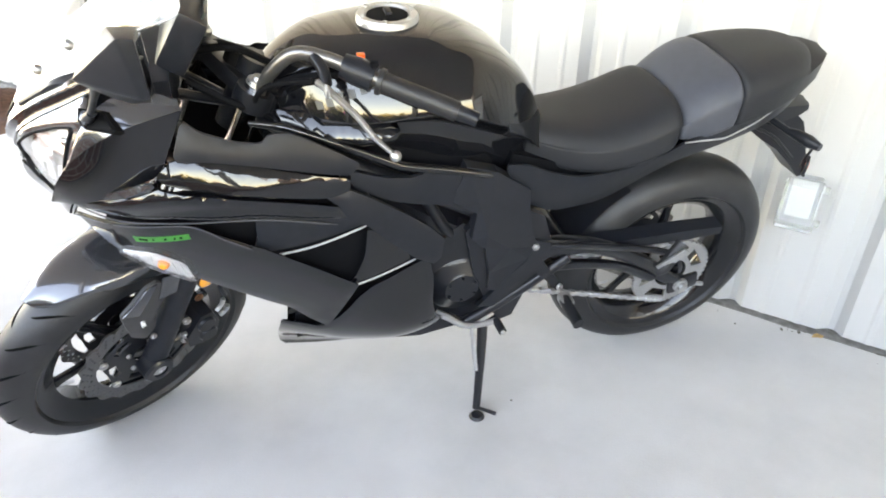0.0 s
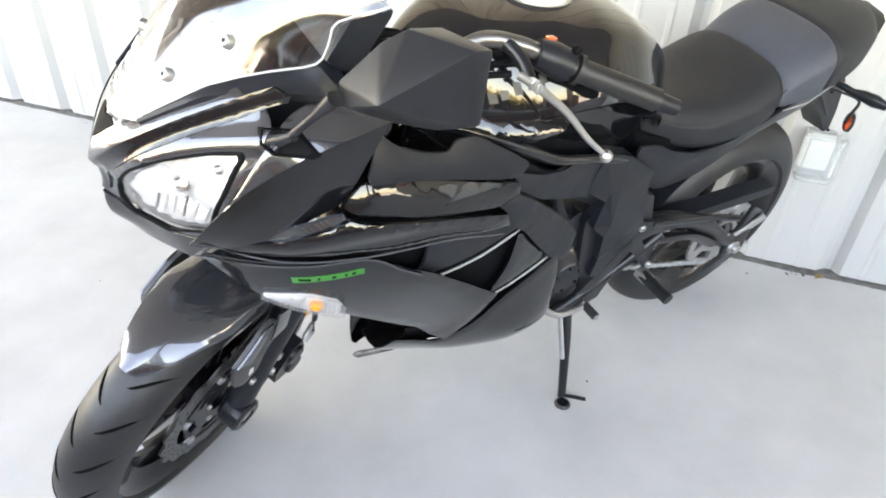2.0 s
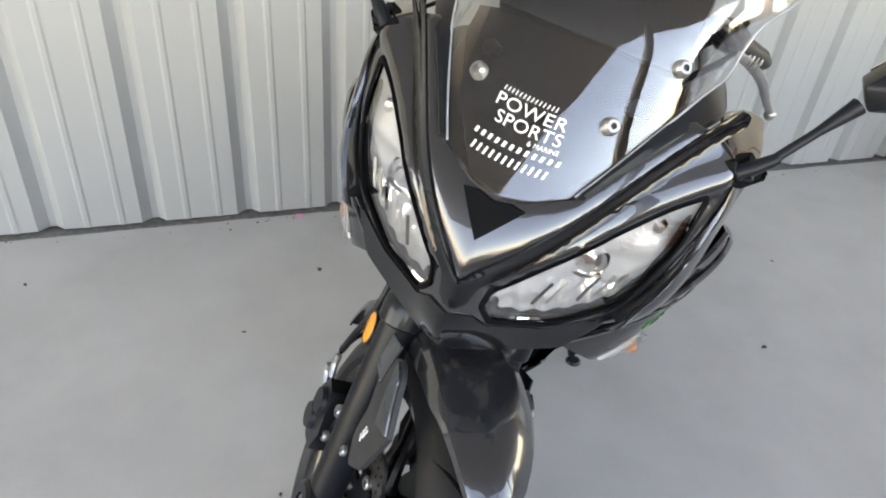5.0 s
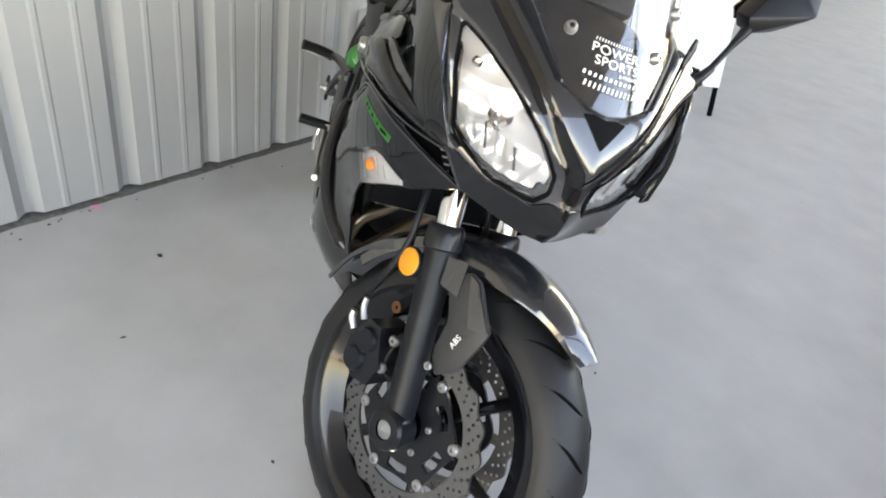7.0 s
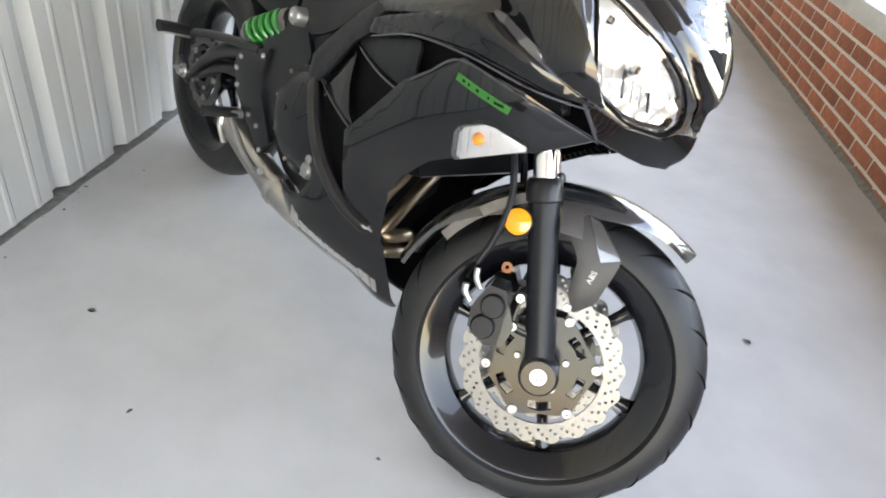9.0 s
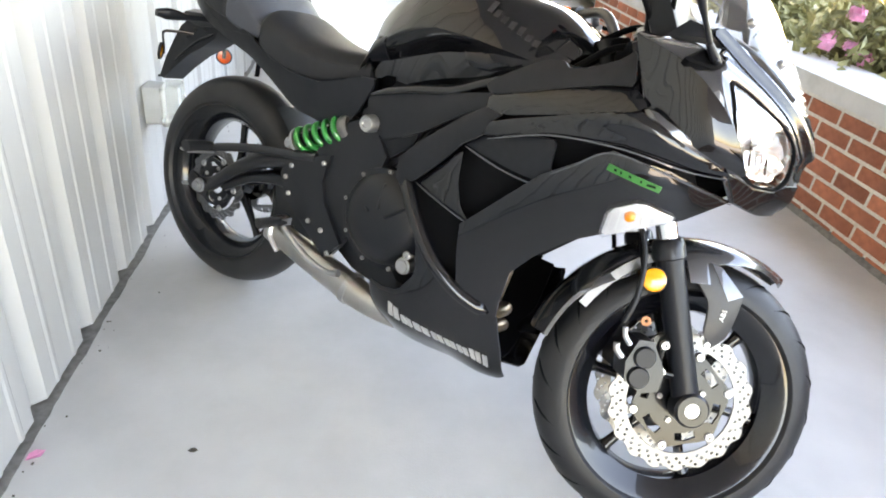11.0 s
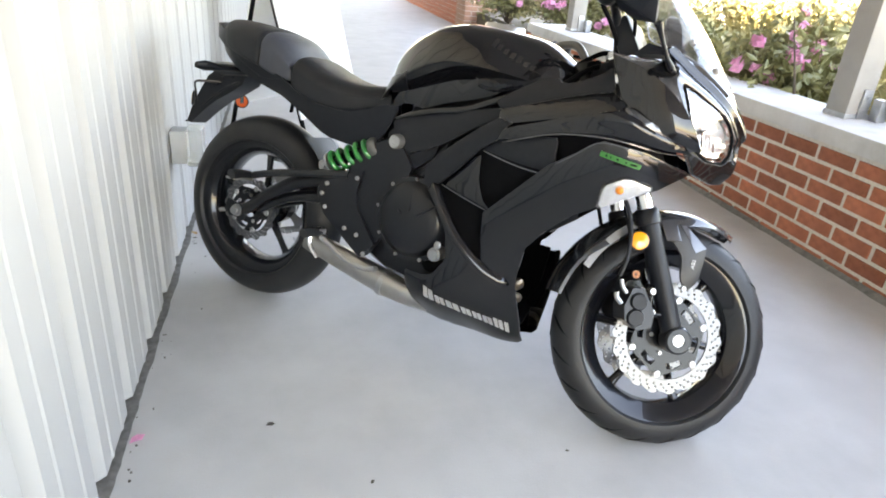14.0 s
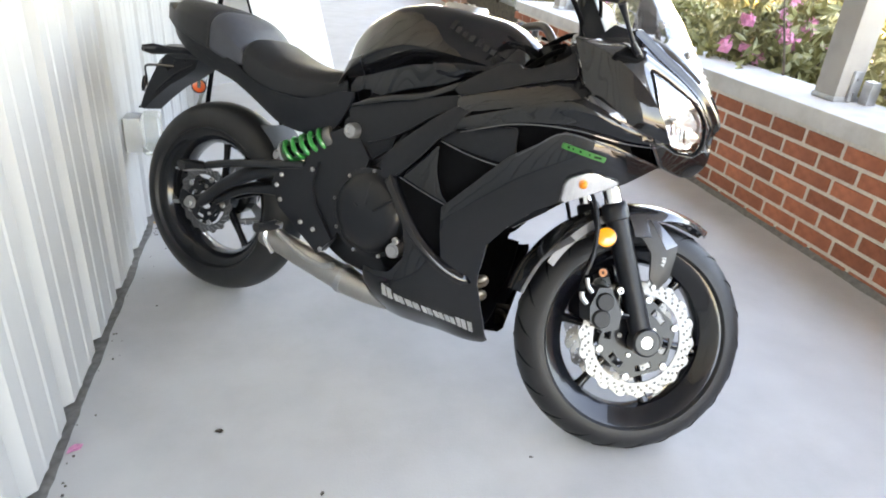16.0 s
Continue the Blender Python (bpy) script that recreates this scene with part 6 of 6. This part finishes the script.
ledge_post(.378, "weathered taupe roof post in a steel shoe on the ledge")
ledge_post(3.55, "weathered taupe roof post in a steel shoe on the ledge")
o = thing("downpipe", pose(.06, 7.4, 0), "red painted downpipe on the far steel wall", "pipe")
part("pipe", tube([(0, 0, 0), (0, 0, 1.4), (0, 0, 2.8)], .05, 16), M_REDPOST, o)
for z in (.5, 1.9):
    part("pipe_strap", lathe([(.050, -.02), (.056, -.02), (.056, .02), (.050, .02)], 20), M_STEEL, o, m=aim((0, 0, z), (0, 0, 1)))


def shrub(at, r, h, seed, flowers, leafmat, label):
    """Bush of bent twigs with many small leaves and blossom heads."""
    rnd = random.Random(seed)
    o = thing("azalea_shrub" if flowers else "shrub", pose(*at), label, "shrub")
    tw = bmesh.new()
    tips = []
    for i in range(26):
        a, e = rnd.uniform(0, 6.283), rnd.uniform(.15, 1.0)
        tip = Vector((math.cos(a) * r * e, math.sin(a) * r * e, h * (1.0 - .45 * e * e) * rnd.uniform(.75, 1.08)))
        mid = tip * .5 + Vector((rnd.uniform(-.06, .06), rnd.uniform(-.06, .06), .06))
        tube([(0, 0, 0), mid, tip], [.011, .006, .002], 5, 3, bm=tw)
        tips += [tip, mid.lerp(tip, .5), mid]
    part("branching", tw, M_TWIG, o)
    me_v, me_f = [], []
    lv = (2600 if flowers else 2200)
    for i in range(lv):
        t = rnd.choice(tips)
        c = t + Vector((rnd.gauss(0, .085), rnd.gauss(0, .085), rnd.gauss(0, .07)))
        if c.z < .02:
            continue
        s = rnd.uniform(.024, .052)
        d = Vector((rnd.gauss(0, 1), rnd.gauss(0, 1), rnd.gauss(.3, .7))).normalized()
        q = d.orthogonal().normalized()
        q.rotate(Matrix.Rotation(rnd.uniform(0, 6.28), 3, d))
        k = d.cross(q)
        n = len(me_v)
        me_v += [c - q * s, c + k * s * .42 + d * s * .12, c + q * s, c - k * s * .42 + d * s * .12]
        me_f.append((n, n + 1, n + 2, n + 3))
    me = bpy.data.meshes.new("foliage")
    me.from_pydata([tuple(v) for v in me_v], [], me_f)
    me.materials.append(leafmat)
    f = new("foliage", me)
    f.parent = o
    f["kind"] = "stuff"
    if flowers:
        pv, pf = [], []
        for i in range(flowers):
            t = rnd.choice(tips[::3])
            c = t + Vector((rnd.gauss(0, .06), rnd.gauss(0, .06), rnd.uniform(.0, .07)))
            for j in range(9):
                s = rnd.uniform(.028, .048)
                d = Vector((rnd.gauss(0, 1), rnd.gauss(0, 1), rnd.gauss(.4, .8))).normalized()
                q = d.orthogonal().normalized()
                k = d.cross(q)
                cc = c + d * .026
                n = len(pv)
                pv += [cc - q * s, cc - k * s * .8 + d * .008, cc + q * s, cc + k * s * .8 + d * .008]
                pf.append((n, n + 1, n + 2, n + 3))
        me = bpy.data.meshes.new("blossom")
        me.from_pydata([tuple(v) for v in pv], [], pf)
        me.materials.append(M_PETAL)
        f = new("blossom", me)
        f.parent = o
        f["kind"] = "stuff"
        f["label"] = "pink azalea blossom"
    return o


rnd = random.Random(11)
for i, (x, y, r, h, fl) in enumerate(((3.38, 1.25, .36, .60, 20), (3.5, .30, .36, .66, 14), (3.75, 1.6, .55, .55, 0), (3.6, 2.7, .5, .5, 0), (3.9, 3.6, .55, .55, 10), (3.6, -.6, .5, .6, 12), (4.8, 1.0, .7, .8, 0), (4.9, 2.3, .75, .8, 4), (5.1, 3.8, .8, .8, 0), (3.75, 4.9, .55, .6, 60), (3.9, 6.1, .6, .65, 50), (4.9, 5.3, .8, .85, 0), (4.7, -.4, .7, .75, 0), (6.2, 2.0, .9, .95, 0), (6.3, 4.2, .9, .95, 3), (3.5, 7.0, .5, .6, 10), (3.6, -1.8, .5, .6, 6))):
    shrub((x, y, .28), r, h, 20 + i, fl, M_LEAF_Y if i % 3 else M_LEAF, "azalea shrub with pink blossom behind the low wall" if fl else "yellow-green shrub behind the low wall")
# bare stem by the post
o = thing("bare_stem", pose(3.12, .80, .28), "thin bare stem beside the post", "plant")
part("stem", tube([(0, 0, 0), (-.02, .08, .35), (-.03, .22, .70)], [.010, .007, .003], 8), M_TWIG, o)

# fallen leaves and grit on the slab
def fallen_leaf(at, size, mat, turn, label):
    bm = bmesh.new()
    pts = [(-1, 0, 0), (-.4, .5, .25), (.3, .55, .3), (1, 0, .15), (.3, -.5, .1), (-.4, -.45, .28)]
    vs = [bm.verts.new(Vector(p) * size) for p in pts]
    c = bm.verts.new((0, 0, size * .08))
    for i in range(6):
        bm.faces.new((vs[i], vs[(i + 1) % 6], c))
    bmesh.ops.solidify(bm, geom=bm.faces[:], thickness=.0012)
    ob = finish("fallen_leaf", bm, mat, smooth=0)
    ob.matrix_world = pose(*at, 0, 0, turn)
    return tagged(ob, label, "leaf", group="litter on the slab")


fallen_leaf((.030, -.755, .003), .021, M_PETAL, 40, "crumpled pink petal by the wall joint")
fallen_leaf((.020, .511, .004), .020, M_BROWN, 130, "dry tan leaf by the wall joint")
fallen_leaf((.028, .46, .004), .010, M_GRIT, 20, "small dark leaf by the wall joint")
for i, (x, y, sz) in enumerate(((.350, -.743, .012), (.293, .771, .012), (.98, .387, .010), (1.98, -.30, .013), (.255, -1.527, .009), (.588, -.98, .008), (1.45, -.18, .006), (1.10, -.95, .006), (.62, .75, .007))):
    fallen_leaf((x, y, .002), sz, M_GRIT, 50 * i, "dark scrap of leaf litter on the slab")
rnd = random.Random(8)
bm = bmesh.new()
for i in range(90):
    y = rnd.uniform(-2.6, 1.8)
    x = abs(rnd.gauss(0, .035)) + .004 if i < 84 else rnd.uniform(.1, 2.4)
    s = rnd.uniform(.0012, .0038)
    bmesh.ops.create_icosphere(bm, subdivisions=1, radius=s, matrix=Matrix.Translation((x, y, s * .4)) @ Matrix.Diagonal((1, rnd.uniform(.6, 1.5), .6, 1)))
tagged(finish("grit", bm, M_GRIT, smooth=0), "dark grit and crumbs along the wall joint", "grit", kind="stuff")

# ---------------------------------------------------------------- bricks, last
BM = brick_mesh()
rnd = random.Random(5)
count = 0
for c in range(7):
    y = LOW_Y0 - (BRICK_L / 2 if c % 2 == 0 else 0) + .068
    while y < LOW_Y1 - .05:
        b = new("brick", BM)
        b.parent = low_wall
        b.location = (BRICK_X + .006 + rnd.uniform(-.0012, .0012), y + BRICK_L / 2, .040 + COURSE * (c - .5))
        b.rotation_euler = (rnd.uniform(-.006, .006), 0, rnd.uniform(-.006, .006))
        y += BRICK_L
        count += 1


def brick_skin(parent, faces, z1, mat):
    """Joined bricks for the far masonry."""
    vs, fs = [], []
    for (x, y), (ux, uy), length in faces:
        for c in range(int(z1 / COURSE)):
            t = -(BRICK_L / 2 if c % 2 else 0)
            while t < length:
                a, b = max(t, 0) + JOINT / 2, min(t + BRICK_L, length) - JOINT / 2
                if b - a > .03:
                    nx, ny = uy, -ux
                    q = []
                    for d in (-.01, .006):
                        for u, z in ((a, c * COURSE + .005), (b, c * COURSE + .005), (b, (c + 1) * COURSE - .005), (a, (c + 1) * COURSE - .005)):
                            q.append((x + ux * u + nx * d, y + uy * u + ny * d, z))
                    n = len(vs)
                    vs += q
                    fs += [(n + 4, n + 5, n + 6, n + 7), (n, n + 1, n + 5, n + 4), (n + 1, n + 2, n + 6, n + 5), (n + 2, n + 3, n + 7, n + 6), (n + 3, n, n + 4, n + 7)]
                t += BRICK_L
    me = bpy.data.meshes.new("bricks")
    me.from_pydata(vs, [], fs)
    me.materials.append(mat)
    o = new("bricks", me)
    o.parent = parent
    o["kind"] = "stuff"
    return o


M_PALEBRICK = material("pale_brick", (0.42, 0.24, 0.17), 0.85, spread=0.2, scale=12, bump=0.4, bump_scale=120)
brick_skin(far_wall, [((3.34, 16.0), (0, -1), 6.8)], 1.3, M_BRICK)
brick_skin(pier, [((3.29, 9.2), (0, -1), .60), ((3.29, 8.6), (1, 0), .57)], 2.85, M_PALEBRICK)
